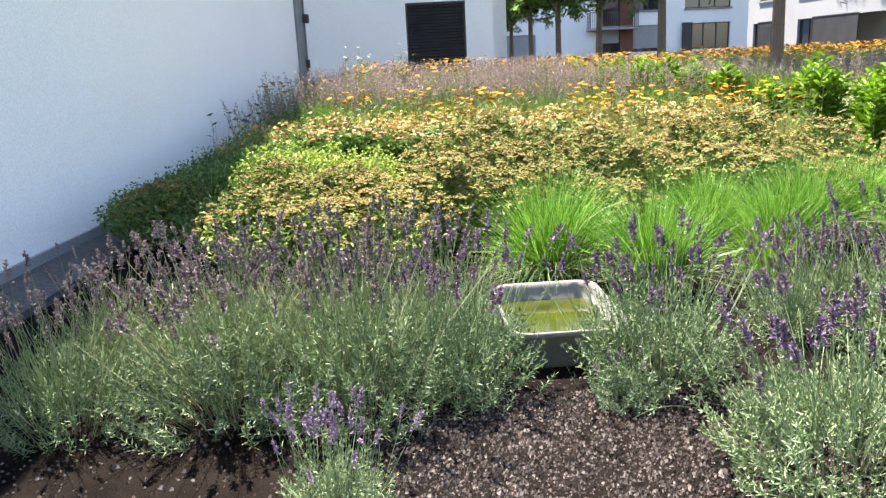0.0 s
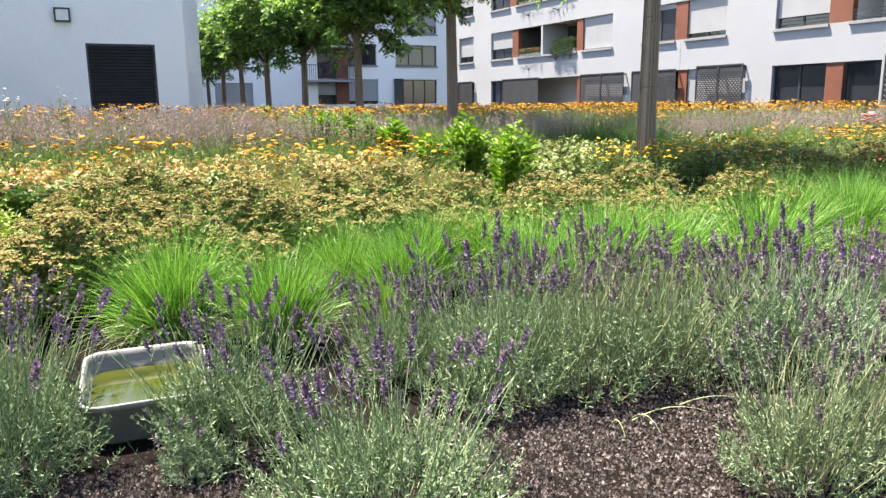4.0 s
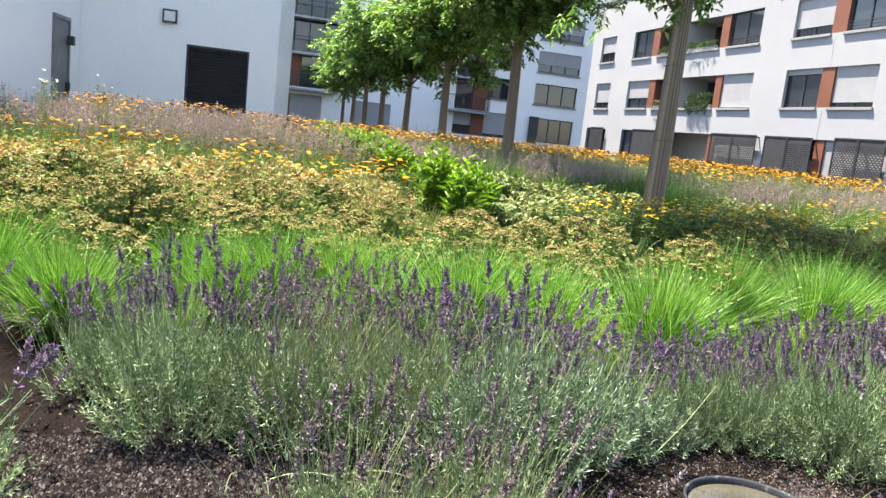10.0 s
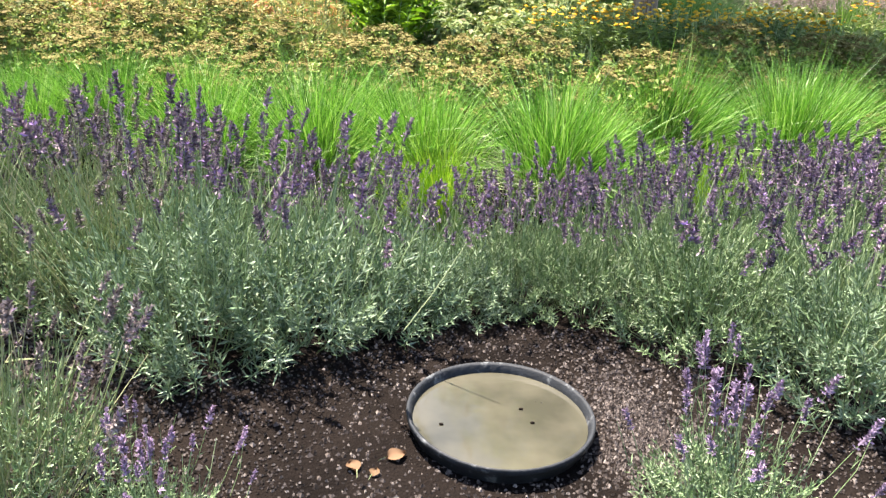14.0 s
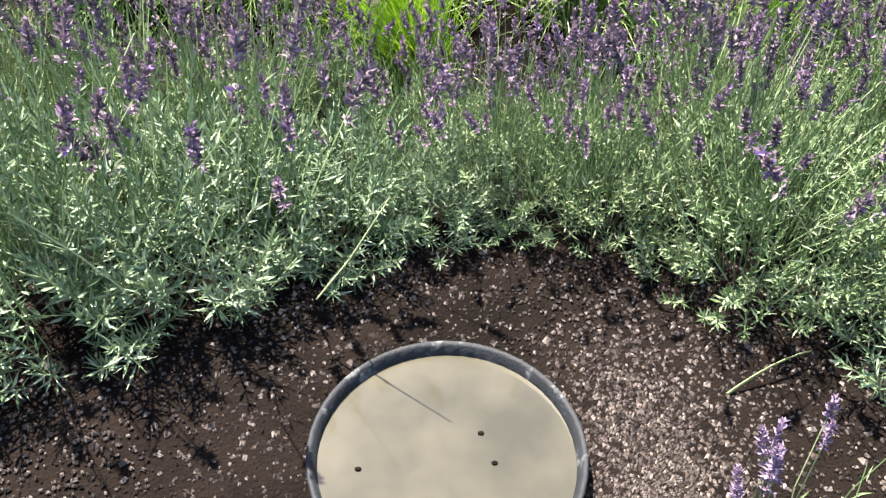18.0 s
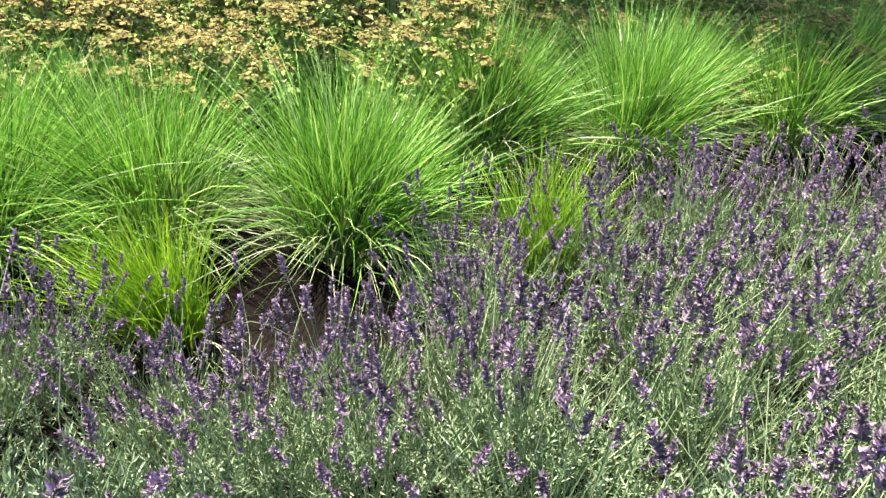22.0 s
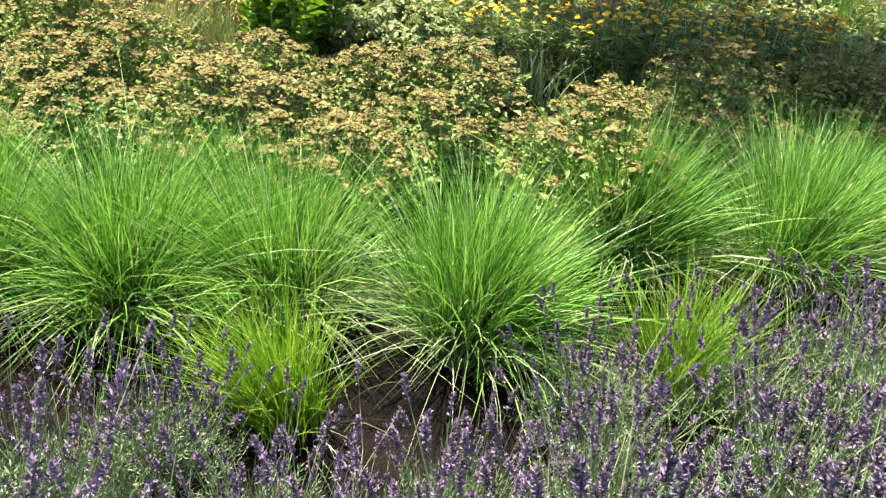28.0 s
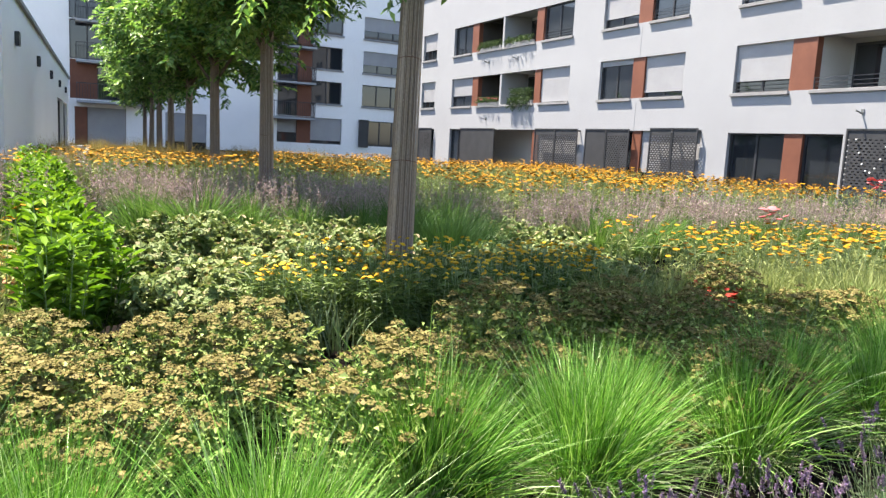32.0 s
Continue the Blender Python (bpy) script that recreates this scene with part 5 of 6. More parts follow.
for x, y in scatter(-1.4, 2.9, 10.6, 15.6, 1.7, 0.5, lambda x, y: not in_phlox(x, y)):
    plant(YARROW_FAR[RNG.integers(2)], "yarrow_clump", x, y, "clump of golden yarrow among catmint", "flower clump", "yarrow clumps", RNG.uniform(1.15, 1.3))
for x, y in [(-0.6, 10.2), (-0.2, 10.6), (-0.9, 10.8)]:
    plant(WHITE_F[0], "white_flower_clump", x, y, "tall loose white flowers near the wall", "flower clump", "white flowers", 1.0)
SILVER = [grass_kind(60, 0.42, M_SILVER, 0.06, 20, 0.011, 0.2, 3)]
LIME = [grass_kind(260, 0.5, M_ACHILLEA_LEAF, 0.06, 30, 0.011, 0.25, 3) for k in range(2)]
for x, y in scatter(7.7, 14.0, 6.55, 7.3, 0.42, 0.12, lambda x, y: True):
    plant(LIME[RNG.integers(2)], "grass_tuft", x, y, "pale lime upright grass tuft before the yarrow", "grass tuft", "lime grass tufts", RNG.uniform(0.9, 1.25))
for x, y in scatter(1.9, 3.7, 6.75, 7.4, 0.36, 0.1, lambda x, y: not in_phlox(x, y)):
    plant(LIME[RNG.integers(2)], "grass_tuft", x, y, "pale lime upright grass tuft before the yarrow", "grass tuft", "lime grass tufts", RNG.uniform(0.75, 1.0))
M_PEACH_FLOWER = leaf_mat("peach flower", [(0.0, (0.52, 0.17, 0.11)), (0.6, (0.66, 0.30, 0.20)), (1.0, (0.72, 0.44, 0.32))], 0.2, 0.8)
M_LIME_LEAF = leaf_mat("lime leaf", [(0.0, (0.12, 0.20, 0.03)), (0.5, (0.30, 0.42, 0.08)), (1.0, (0.48, 0.58, 0.18))], 0.25, 0.6, gain=1.2)
ROSE = [achillea_kind(44, 0.34, 0.55, M_PEACH_FLOWER, 0.034, 0.5, 8, 44, 0.3, M_HEDGE_LEAF, 0.034, 0.3)]
for x, y, size in [(-0.08, 7.0, 0.8), (-0.45, 7.25, 0.9), (-0.8, 7.05, 0.85)]:
    plant(ROSE[0], "rose_bush", x, y, "dark-leaved low rose bush with peach-pink flowers", "rose", "rose bushes", size)
LIME_SHRUB = [shrub_kind(120, 0.40, 0.50, 0.038, 0.024, 15, M_LIME_LEAF, 0)]
for x, y in [(-0.95, 5.95), (-0.55, 6.1), (-0.25, 5.95), (-0.62, 5.72), (-0.9, 6.35)]:
    plant(LIME_SHRUB[0], "lime_shrub", x, y, "low lime-green shrub in full sun near the wall", "shrub", "lime shrubs", RNG.uniform(0.9, 1.1))
RED_F = [achillea_kind(16, 0.22, 0.42, M_RED_FLOWER, 0.036)]
for x, y, size in [(6.3, 6.55, 1.25), (5.62, 6.5, 1.3), (5.4, 6.62, 1.1), (6.75, 6.6, 1.1), (7.83, 6.95, 1.35), (8.2, 7.0, 1.25), (7.45, 6.85, 1.2)]:
    plant(SILVER[0], "silvery_perennial", x, y, "upright silvery green narrow leaves beside daisies", "perennial", "silvery perennials", size)
for x, y in [(8.3, 6.35), (8.6, 6.5)]:
    plant(RED_F[0], "red_flower_clump", x, y, "low dark red flowers at the shade's edge", "flower clump", "red flowers", 1.0)
M_SEED_HEAD = leaf_mat("dark seed head", [(0.0, (0.05, 0.055, 0.06)), (1.0, (0.11, 0.11, 0.12))], 0.05, 0.8)
UMBEL = [achillea_kind(5, 0.3, 0.78, M_SEED_HEAD, 0.045)]
for x, y in [(-2.05, 8.6), (-2.05, 9.7)]:
    plant(UMBEL[0], "umbel_plant", x, y, "tall thin stalks with dark flat seed heads beside the wall", "flower clump", "dark seed heads", 1.0)
plant(PINK_F[0], "pink_flower_clump", 16.2, 11.6, "loose pink flowers among yarrow", "flower clump", "pink flowers", 1.3)
plant(PINK_F[0], "pink_flower_clump", 11.2, 8.8, "loose pink flowers among yarrow", "flower clump", "pink flowers", 1.0)


# ---- trees ----
def tree_meshes(seed, m=190, per2=13, big=1.0):
    rng = np.random.default_rng(seed)
    limbs, fol = Soup(), Soup()
    n = 9
    base = np.array([[0, 0, 2.2 + 0.12 * k] for k in range(n)]) + rng.normal(0, 0.02, (n, 3))
    az = np.arange(n) * 2.4 + rng.uniform(-0.3, 0.3, n)
    reach = rng.uniform(1.1, 1.75, n)
    tip = base + np.stack([np.cos(az) * reach, np.sin(az) * reach, rng.uniform(0.9, 2.3, n)], 1)
    tip[-1] = (0.1, 0.0, 5.2)
    boughs = []
    for k in range(n):
        one = Soup()
        stems(one, base[k:k + 1], tip[k:k + 1], 0.035, np.array([[0, 0, 0.12]]), 4)
        boughs.append(one.mesh("limb", M_BARK))
    i = rng.integers(0, n, m)
    s = rng.uniform(0.2, 1.0, m)
    b2 = base[i] + (tip - base)[i] * s[:, None] + np.array([0, 0, 0.4]) * (s * (1 - s))[:, None]
    d2 = unit(rng.normal(size=(m, 3)) * np.array([1, 1, 0.55]) + np.array([0, 0, 0.1]))
    t2 = b2 + d2 * rng.uniform(0.4, 1.1, m)[:, None]
    t2[:, 2] = np.maximum(t2[:, 2], 2.05 + 0.3 * rng.uniform(size=m))
    stems(limbs, b2, t2, 0.009, seg=2)
    per = per2
    j = np.repeat(np.arange(m), per)
    s = rng.uniform(0.25, 1.0, len(j))
    b3 = b2[j] + (t2 - b2)[j] * s[:, None]
    d3 = unit(unit((t2 - b2)[j]) * 0.6 + rng.normal(size=(len(j), 3)) * 0.8 + np.array([0, 0, -0.15]))
    L3 = rng.uniform(0.2, 0.36, len(j))
    t3 = b3 + d3 * L3[:, None] - np.array([0, 0, 0.08])
    stems(limbs, b3, t3, 0.0025, seg=1)
    per = 9
    k = np.repeat(np.arange(len(j)), per)
    s = np.tile(np.linspace(0.2, 1.0, per), len(j))
    p = b3[k] + (t3 - b3)[k] * s[:, None]
    side = unit(np.cross(d3[k], rng.normal(size=(len(k), 3)) * 0.3 + np.array([0, 0, 1.0]))) * np.where(np.tile(np.arange(per) % 2, len(j)), 1, -1)[:, None]
    leaves(fol, p, side + d3[k] * 0.6 + np.array([0, 0, -0.1]), rng.uniform(0.08, 0.13, len(k)) * big, rng.uniform(0.044, 0.062, len(k)) * big, 0.2, 0.15, np.array([0, 0, 1.0]) + rng.normal(0, 0.35, (len(k), 3)))
    return boughs, limbs.mesh("twigs", M_BARK), fol.mesh("tree_crown", M_TREE_LEAF)


def trunk_mesh():
    soup = Soup()
    sides, rings = 14, 9
    v = []
    for k in range(rings + 1):
        z = -0.2 + 3.4 * k / rings
        r = 0.115 - 0.012 * z
        for j in range(sides):
            t = 2 * math.pi * j / sides
            v.append((r * math.cos(t), r * math.sin(t), z))
    f = [(k * sides + j, k * sides + (j + 1) % sides, (k + 1) * sides + (j + 1) % sides, (k + 1) * sides + j) for k in range(rings) for j in range(sides)]
    return soup.add(v, f).mesh("trunk", M_BARK, True)


def reed_mesh():
    """Split reeds standing side by side round the trunk."""
    soup = Soup()
    n = 120
    for k in range(n):
        t = 2 * math.pi * k / n + RNG.uniform(-0.03, 0.03)
        w = 2 * math.pi * 0.125 / n * RNG.uniform(0.35, 0.8)
        proud, slant = RNG.uniform(-0.004, 0.005), RNG.uniform(-0.02, 0.02)
        z0, z1 = -0.05 + RNG.uniform(-0.03, 0.03), 2.7 + RNG.uniform(-0.06, 0.06)
        rows = []
        for q in range(6):
            z = z0 + (z1 - z0) * q / 5
            r = 0.134 - 0.012 * z + proud + RNG.uniform(-0.003, 0.003)
            for off, rad in ((-w, 0), (-w * 0.5, w * 0.8), (w * 0.5, w * 0.8), (w, 0)):
                a = t + off / 0.11 + slant * z
                rows.append(((r + rad) * math.cos(a), (r + rad) * math.sin(a), z))
        f = [(q * 4 + i, q * 4 + i + 1, q * 4 + 5 + i, q * 4 + 4 + i) for q in range(5) for i in range(3)]
        soup.add(rows, f)
    return soup.mesh("reed_wrap", M_REED)


def ring_mesh(r, tube, z):
    bm = bmesh.new()
    n, k = 28, 5
    vs = [[bm.verts.new(((r + tube * math.cos(b)) * math.cos(a), (r + tube * math.cos(b)) * math.sin(a), z + tube * math.sin(b) + 0.008 * math.sin(a * 2)))
           for b in (2 * math.pi * j / k for j in range(k))] for a in (2 * math.pi * i / n for i in range(n))]
    for i in range(n):
        for j in range(k):
            bm.faces.new((vs[i][j], vs[(i + 1) % n][j], vs[(i + 1) % n][(j + 1) % k], vs[i][(j + 1) % k]))
    return bm


TREES = [tree_meshes(k, (185, 300)[k], (10, 15)[k], 0.97) for k in range(2)] + [tree_meshes(7 + k, 190, 8, 1.45) for k in range(2)]
TRUNK_CORE, REED = trunk_mesh(), reed_mesh()
for k, (x, y) in enumerate(TRUNKS):
    root = new("young_tree")
    root.location = (x, y, ground_z(x, y))
    root.rotation_euler = (0, radians(0.8), RNG.uniform(0, 6.28))
    s = RNG.uniform(0.95, 1.05)
    root.scale = (s, s, s)
    tagged(root, "young street tree with a reed-wrapped trunk and bright leafy crown", "tree", "row of trees")
    tr = part("trunk", TRUNK_CORE, None, root)
    wrap = part("reed_wrap", REED, None, root, "brown reed matting round the trunk")
    tr.scale = wrap.scale = (0.82, 0.82, 1)
    for z in (0.35, 1.15, 1.95):
        part("tie_wire", ring_mesh(0.144 - 0.012 * z, 0.003, z), M_WIRE, wrap)
    boughs, twigs, fol = TREES[k if k < 2 else 2 + k % 2]
    wide = (0.88, 1.05)[k] if k < 2 else 1.15
    lift = Matrix.Translation((0, 0, 0.22 if k == 0 else 0.1 if k == 1 else -0.05)) @ Matrix.Diagonal((wide, wide, 0.95 if k == 0 else 1.0, 1.0))
    for bough in boughs:
        part("limb", bough, None, root).matrix_local = lift
    ob = part("twig_mass", twigs, None, root)
    ob.matrix_local = lift
    ob["kind"] = "stuff"
    part("crown", fol, None, root, "dense drooping green leaves").matrix_local = lift


# ---- water tray and dish ----
def rounded_loop(w, d, r, z, n=6):
    out = []
    for cx, cy, a0 in ((w / 2 - r, d / 2 - r, 0), (-w / 2 + r, d / 2 - r, 90), (-w / 2 + r, -d / 2 + r, 180), (w / 2 - r, -d / 2 + r, 270)):
        for k in range(n + 1):
            a = radians(a0 + 90 * k / n)
            out.append((cx + r * math.cos(a), cy + r * math.sin(a), z))
    return out


def lofted(loops, close=True):
    soup = Soup()
    n = len(loops[0])
    v = [p for loop in loops for p in loop]
    f = [(k * n + j, k * n + (j + 1) % n, (k + 1) * n + (j + 1) % n, (k + 1) * n + j) for k in range(len(loops) - 1) for j in range(n)]
    soup.add(v, f)
    if close:
        soup.f.append(np.array([list(range(n))[::-1]]))
        soup.f.append(np.array([list(range((len(loops) - 1) * n, len(loops) * n))]))
    return soup


def water_tray():
    root = new("water_tray")
    root.location = (0.83, 3.51, 0.0)
    root.rotation_euler = (0, 0, radians(3))
    tagged(root, "weathered grey plastic tray of green water standing among lavender", "water tray")
    w, d = 0.53, 0.73
    L = [rounded_loop(w * 0.8, d * 0.84, 0.07, 0.0), rounded_loop(w * 0.84, d * 0.87, 0.08, 0.015), rounded_loop(w * 0.965, d * 0.97, 0.09, 0.155), rounded_loop(w * 1.0, d * 1.0, 0.1, 0.16),
         rounded_loop(w * 1.0, d * 1.0, 0.1, 0.178), rounded_loop(w * 0.985, d * 0.985, 0.095, 0.184), rounded_loop(w * 0.94, d * 0.945, 0.085, 0.178), rounded_loop(w * 0.92, d * 0.93, 0.08, 0.15), rounded_loop(w * 0.8, d * 0.84, 0.06, 0.03)]
    part("tub", lofted(L).mesh("tub", M_TRAY, True), None, root)
    part("water", lofted([rounded_loop(w * 0.86, d * 0.885, 0.07, 0.085), rounded_loop(w * 0.88, d * 0.90, 0.07, 0.1)]).mesh("tray_water", M_WATER_GREEN), None, root, "green algae water")


def circle_loop(r, z, n=48, wob=0.0):
    return [(r * math.cos(2 * math.pi * k / n) * (1 + wob * math.sin(3 * k)), r * math.sin(2 * math.pi * k / n) * (1 + wob * math.cos(2 * k)), z) for k in range(n)]


def water_dish():
    root = new("water_dish")
    root.location = (4.41, 2.28, 0.005)
    tagged(root, "round dark plastic dish of milky water on gravel", "water dish")
    R = 0.237
    L = [circle_loop(R * 0.80, 0.0), circle_loop(R * 0.84, 0.008), circle_loop(R * 0.965, 0.112), circle_loop(R, 0.116), circle_loop(R * 1.003, 0.128), circle_loop(R * 0.99, 0.132),
         circle_loop(R * 0.955, 0.126), circle_loop(R * 0.93, 0.10), circle_loop(R * 0.82, 0.012)]
    part("bowl", lofted(L).mesh("bowl", M_DISH, True), None, root)
    part("water", lofted([circle_loop(R * 0.90, 0.088), circle_loop(R * 0.932, 0.106)]).mesh("dish_water", M_WATER_MILKY), None, root, "cloudy cream-coloured water")


water_tray()
water_dish()
for x, y in [(4.47, 2.32), (4.49, 2.26), (4.26, 2.25)]:
    bm = bmesh.new()
    bmesh.ops.create_icosphere(bm, subdivisions=2, radius=0.0045)
    bmesh.ops.scale(bm, vec=(1.3, 0.9, 0.6), verts=bm.verts)
    me = bpy.data.meshes.new("floating_seed")
    bm.to_mesh(me)
    bm.free()
    me.materials.append(M_SOIL)
    ob = new("floating_seed", me)
    ob.location = (x, y, 0.113)
    tagged(ob, "small dark seed floating on milky water", "seed", "floating seeds")


# ---- gravel ----
LAID = {}


def knot_z(i, j):
    if (i, j) not in LAID:
        x, y = i * 0.5, j * 0.5
        LAID[i, j] = ground_z(x, y) + 0.025 * noise.noise((x * 1.7, y * 1.7, 0))
    return LAID[i, j]


def laid_z(x, y):
    """Height of the ground sheet between its knots."""
    i, j = math.floor(x * 2), math.floor(y * 2)
    u, v = x * 2 - i, y * 2 - j
    return (knot_z(i, j) * (1 - u) + knot_z(i + 1, j) * u) * (1 - v) + (knot_z(i, j + 1) * (1 - u) + knot_z(i + 1, j + 1) * u) * v


def gravel():
    n = 100000
    x = RNG.uniform(-1.9, 6.5, n)
    y = RNG.uniform(1.7, 3.4, n)
    x[:40000], y[:40000] = RNG.uniform(0.0, 3.8, 40000), RNG.uniform(1.6, 2.95, 40000)
    x[40000:86000], y[40000:86000] = RNG.uniform(3.5, 5.7, 46000), RNG.uniform(1.8, 2.85, 46000)
    near = np.where((y < 3.05) & (x > 0.2) & (x < 3.5), 1.0, np.where((y < 3.05) & (x > 3.5), 0.26, 0.8)) * np.clip((y - 1.5) / 0.4, 0, 1)
    keep = RNG.uniform(size=n) < near
    x, y = x[keep], y[keep]
    n = len(x)
    r = RNG.uniform(0.0035, 0.008, n) * RNG.choice([0.8, 1.0, 1.6], n, p=[0.45, 0.45, 0.1]) * np.where(x < 3.4, 1.2, 0.7)
    pebbles(x, y, r, M_PEBBLE, "loose reddish-brown lava gravel between the lavender bushes")
    # Sunlit patch right of the dish, made with paler stones.
    n = 3800
    x, y = RNG.normal(4.77, 0.085, n), RNG.normal(2.24, 0.17, n)
    keep = (x - 4.41) ** 2 + (y - 2.28) ** 2 > 0.22**2
    x, y = x[keep], y[keep]
    pebbles(x, y, RNG.uniform(0.003, 0.0065, len(x)), M_PEBBLE_SUNLIT, "pinkish gravel coloured paler as if sunlit, heaped beside the water dish")


def pebbles(x, y, r, mat, label):
    n = len(x)
    soup = Soup()
    c = np.stack([x, y, np.array([laid_z(a, b) for a, b in zip(x, y)]) + r * 0.25 + 0.002], 1)
    dirs = np.array([(1, 0.5, -0.5), (-0.8, 0.7, -0.5), (-0.9, -0.6, -0.5), (0.9, -0.7, -0.5), (0.45, 0.1, 0.6), (-0.4, -0.05, 0.5)], float)
    turn = RNG.uniform(0, 6.283, n)
    v = []
    for d in dirs:
        q = np.stack([d[0] * np.cos(turn) - d[1] * np.sin(turn), d[0] * np.sin(turn) + d[1] * np.cos(turn), np.full(n, d[2])], 1)
        v.append(c + q * (r * RNG.uniform(0.65, 1.25, n))[:, None])
    i = np.arange(n)[:, None] * 6
    soup.add(np.stack(v, 1), np.concatenate([i + np.array([t]) for t in ((0, 1, 5, 4), (2, 3, 4, 5))]))
    soup.f.append(np.concatenate([i + np.array([t]) for t in ((1, 2, 5), (3, 0, 4))]))
    ob = new("gravel", soup.mesh("gravel", mat, False))
    tagged(ob, label, "gravel", kind="stuff")


gravel()


# ---- small things ----
def dry_leaf(x, y, size, turn):
    root = new("dry_leaf")
    root.location = (x, y, ground_z(x, y) + 0.012)
    root.rotation_euler = (0.15, -0.1, turn)
    soup = Soup()
    n = 7
    v = []
    for i in range(n + 1):
        u = i / n
        w = math.sin(math.pi * min(1, u * 1.05)) ** 0.8 * 0.42
        for j in range(5):
            q = j / 2 - 1
            v.append(((u - 0.5) * size, q * w * size, 0.16 * size * (q * q) + 0.08 * size * math.sin(u * 5 + q)))
    f = [(i * 5 + j, i * 5 + j + 1, i * 5 + 6 + j, i * 5 + 5 + j) for i in range(n) for j in range(4)]
    part("blade", soup.add(v, f).mesh("dry_leaf_blade", M_DRY_LEAF, True), None, root)
    st = Soup()
    stems(st, np.array([[-0.5 * size, 0, 0.01]]), np.array([[-0.9 * size, 0.1 * size, 0.0]]), 0.0012)
    part("stalk", st.mesh("dry_leaf_stalk", M_LAV_DRY), None, root)
    tagged(root, "curled dry brown leaf lying on gravel", "dead leaf", "dry leaves")


for x, y, size, turn in [(4.15, 2.15, 0.05, 0.4), (4.05, 2.11, 0.042, 2.0), (4.1, 2.09, 0.03, 1.2), (4.5, 1.9, 0.034, 3.0)]:
    dry_leaf(x, y, size, turn)


def twig(x, y, dx, dy, rise):
    root = new("dry_twig")
    root.location = (x, y, ground_z(x, y) + 0.01)
    soup = Soup()
    stems(soup, np.array([[0, 0, 0.0]]), np.array([[dx, dy, 0.02]]), 0.003, np.array([[0, 0, rise]]), 6)
    part("stem", soup.mesh("twig_stem", M_LAV_DRY), None, root)
    tagged(root, "bent dry lavender twig on the soil", "twig", "dry twigs")


for row in [(2.72, 2.62, 0.32, -0.08, 0.04), (2.6, 2.6, -0.02, -0.14, 0.05), (2.68, 2.6, 0.05, -0.16, 0.06), (3.0, 2.68, 0.28, -0.1, 0.03), (1.0, 2.7, 0.2, 0.02, 0.02), (4.94, 2.42, 0.19, 0.09, 0.02)]:
    twig(*row)


def balcony_plants(m, a, b, z, trail, mat_flower=None, box_mat=None, mound=0.28):
    """A trough with plants on a loggia's sill; trail: how far they hang down."""
    root = new("balcony_plant")
    root.matrix_world = m @ Matrix.Translation((a, 0, z))
    w = b - a
    tagged(root, "trough of leafy plants on a balcony sill" if trail < 0.3 else "trailing green plant hanging over a balcony sill", "planter", "balcony planters")
    part("trough", box(0, -0.2, 0.0, w, -0.02, 0.16, 0.01), box_mat or M_PLINTH, root)
    soup = Soup()
    n = int(930 * w * mound)
    p = np.stack([RNG.uniform(0, w, n), RNG.uniform(-0.2, 0.1, n), 0.15 + RNG.uniform(0, mound, n)], 1)
    leaves(soup, p, RNG.normal(size=(n, 3)), RNG.uniform(0.06, 0.12, n), RNG.uniform(0.03, 0.05, n))
    if trail > 0:
        k = int(700 * w * trail)
        q = RNG.uniform(0, 1, k)
        cx = w * RNG.uniform(0, 1, k)
        p = np.stack([cx, RNG.uniform(0.05, 0.22, k), 0.3 - q * (trail + 0.1) * (0.5 + 0.5 * np.sin(cx * 5.0 + 1.0) ** 2)], 1)
        leaves(soup, p, RNG.normal(size=(k, 3)) + np.array([0, 0, -0.6]), RNG.uniform(0.06, 0.12, k), RNG.uniform(0.03, 0.05, k))
    ob = part("foliage", soup.mesh("planter_foliage", M_POT_LEAF), None, root)
    ob["kind"] = "stuff"
    if mat_flower:
        fl = Soup()
        n = int(60 * w)
        p = np.stack([RNG.uniform(0, w, n), RNG.uniform(-0.15, 0.1, n), 0.22 + RNG.uniform(0, 0.2, n)], 1)
        discs(fl, p, RNG.normal(size=(n, 3)) + np.array([0, 0.6, 0.4]), RNG.uniform(0.02, 0.04, n), 5)
        ob = part("bloom", fl.mesh("planter_bloom", mat_flower), None, root)
        ob["kind"] = "stuff"


FA = wall_frame(M_A, D_A, N_A)
balcony_plants(FA, 4.0, 5.9, 3.86, 0.55, mound=0.6)
balcony_plants(FA, 7.1, 9.2, 3.86, 0.1, M_PINK_FLOWER)
balcony_plants(FA, 7.2, 9.3, 6.71, 0.15)
balcony_plants(FA, 4.3, 6.6, 6.71, 0.12)


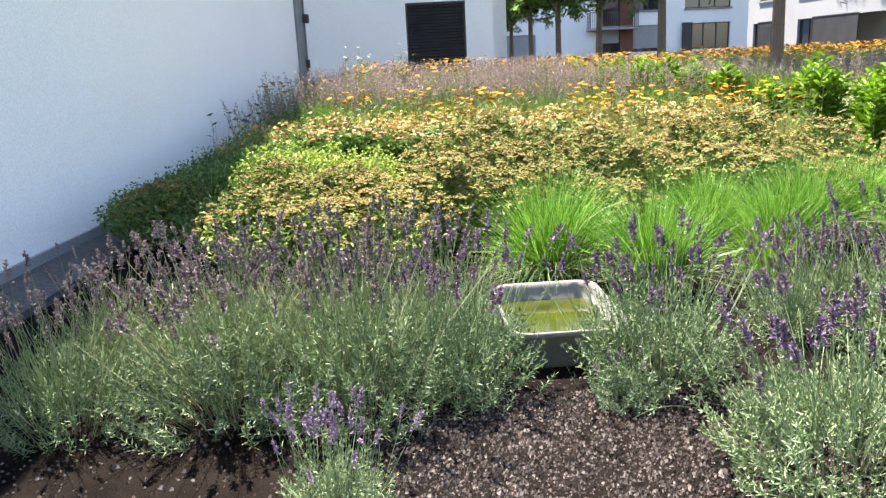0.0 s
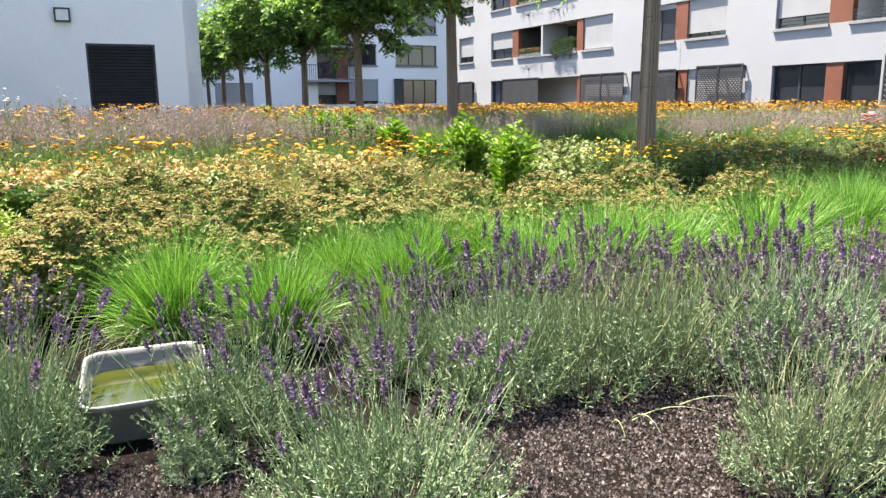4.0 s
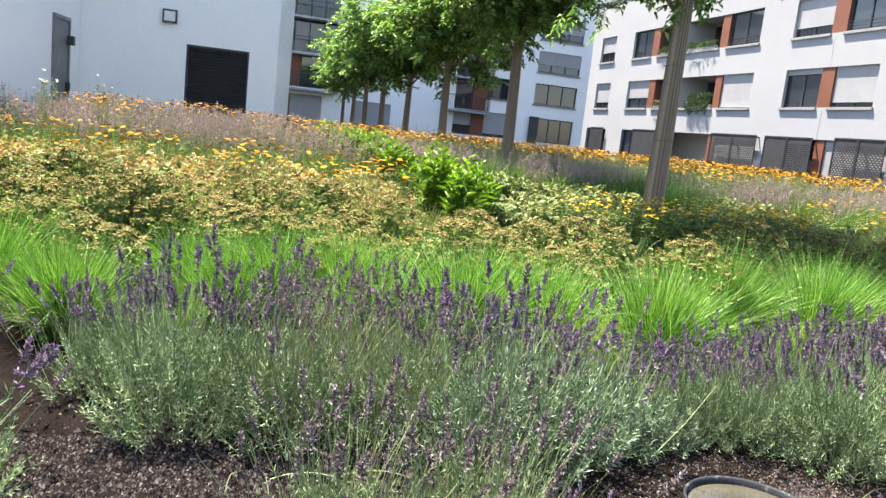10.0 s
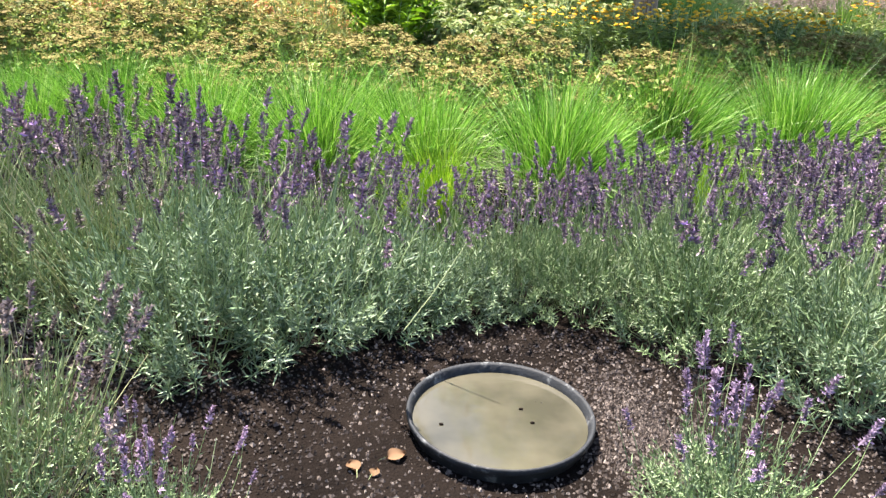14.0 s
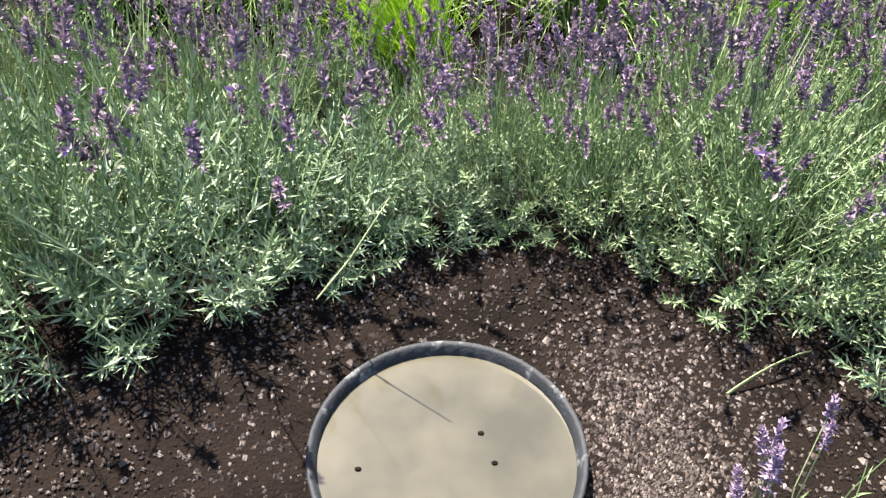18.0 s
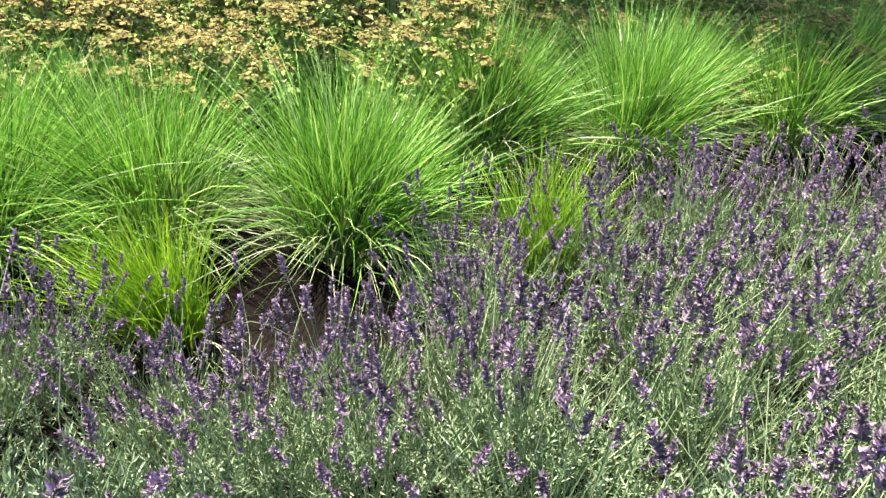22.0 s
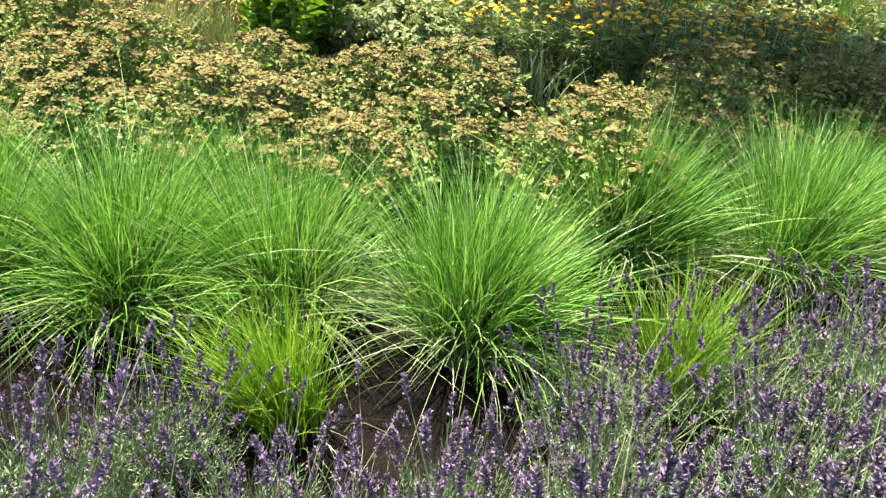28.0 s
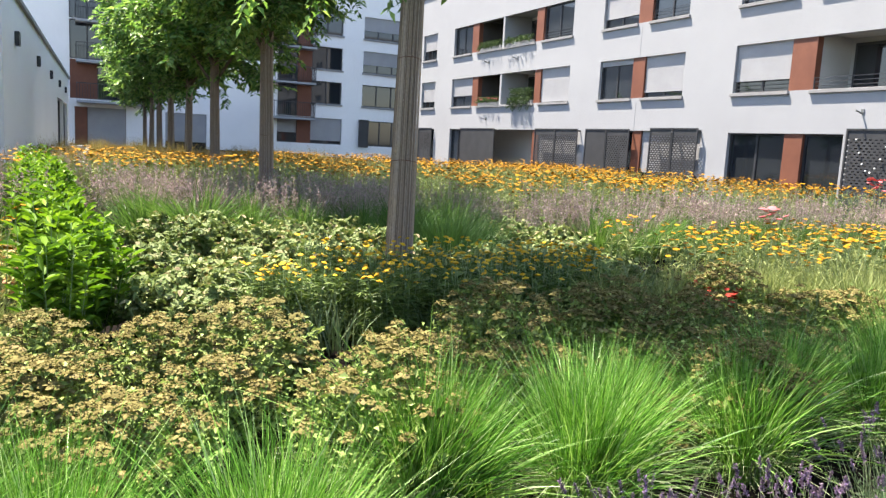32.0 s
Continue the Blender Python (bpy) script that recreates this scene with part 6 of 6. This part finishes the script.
def spout(sx, z):
    root = new("rain_spout")
    root.matrix_world = FA @ Matrix.Translation((sx, 0, z))
    bm = bmesh.new()
    bmesh.ops.create_cone(bm, cap_ends=True, segments=10, radius1=0.025, radius2=0.025, depth=0.34,
                          matrix=Matrix.Translation((0, 0.16, -0.04)) @ Matrix.Rotation(radians(104), 4, "X"))
    part("pipe", bm, M_POST, root)
    part("collar", box(-0.05, 0.002, -0.05, 0.05, 0.02, 0.05, 0.005), M_POST, root)
    tagged(root, "short grey metal rain spout on a white facade", "spout", "rain spouts")


for sx, z in [(8.2, 6.1), (5.4, 6.1), (-12.9, 3.2), (-13.6, 6.2), (8.2, 3.2)]:
    spout(sx, z)


def tub(sx, z):
    root = new("plant_tub")
    root.matrix_world = FA @ Matrix.Translation((sx, -0.45, z))
    m, nt, bsdf, out = nodes_of("teal plastic")
    bsdf.inputs["Base Color"].default_value = (0.02, 0.22, 0.20, 1)
    part("pot", lofted([circle_loop(0.16, 0.0, 20), circle_loop(0.2, 0.28, 20), circle_loop(0.215, 0.29, 20), circle_loop(0.215, 0.33, 20), circle_loop(0.18, 0.33, 20), circle_loop(0.17, 0.2, 20)]).mesh("pot", m, True), None, root)
    tagged(root, "teal plastic tub on a balcony", "plant tub")


tub(-13.1, 2.952)


def string_lights():
    root = new("string_lights")
    root.matrix_world = FA @ Matrix.Translation((-13.9, 0.2, 1.3))
    tagged(root, "string of small pale lamps hung on a dark screen", "string lights")
    n = 16
    pts = [(0.95 - 1.9 * k / (n - 1), 0.01, 1.1 - 0.9 * abs(math.sin(k * 0.42))) for k in range(n)]
    soup = Soup()
    a = np.array(pts)
    stems(soup, a[:-1], a[1:], 0.004, np.zeros((n - 1, 3)))
    part("cord", soup.mesh("cord", M_FRAME), None, root)
    bm = bmesh.new()
    bmesh.ops.create_icosphere(bm, subdivisions=1, radius=0.03)
    me = bpy.data.meshes.new("bulb")
    bm.to_mesh(me)
    bm.free()
    me.materials.append(M_LAMP_GLASS)
    for q in pts:
        ob = new("bulb", me)
        ob.parent = root
        ob.location = q


string_lights()
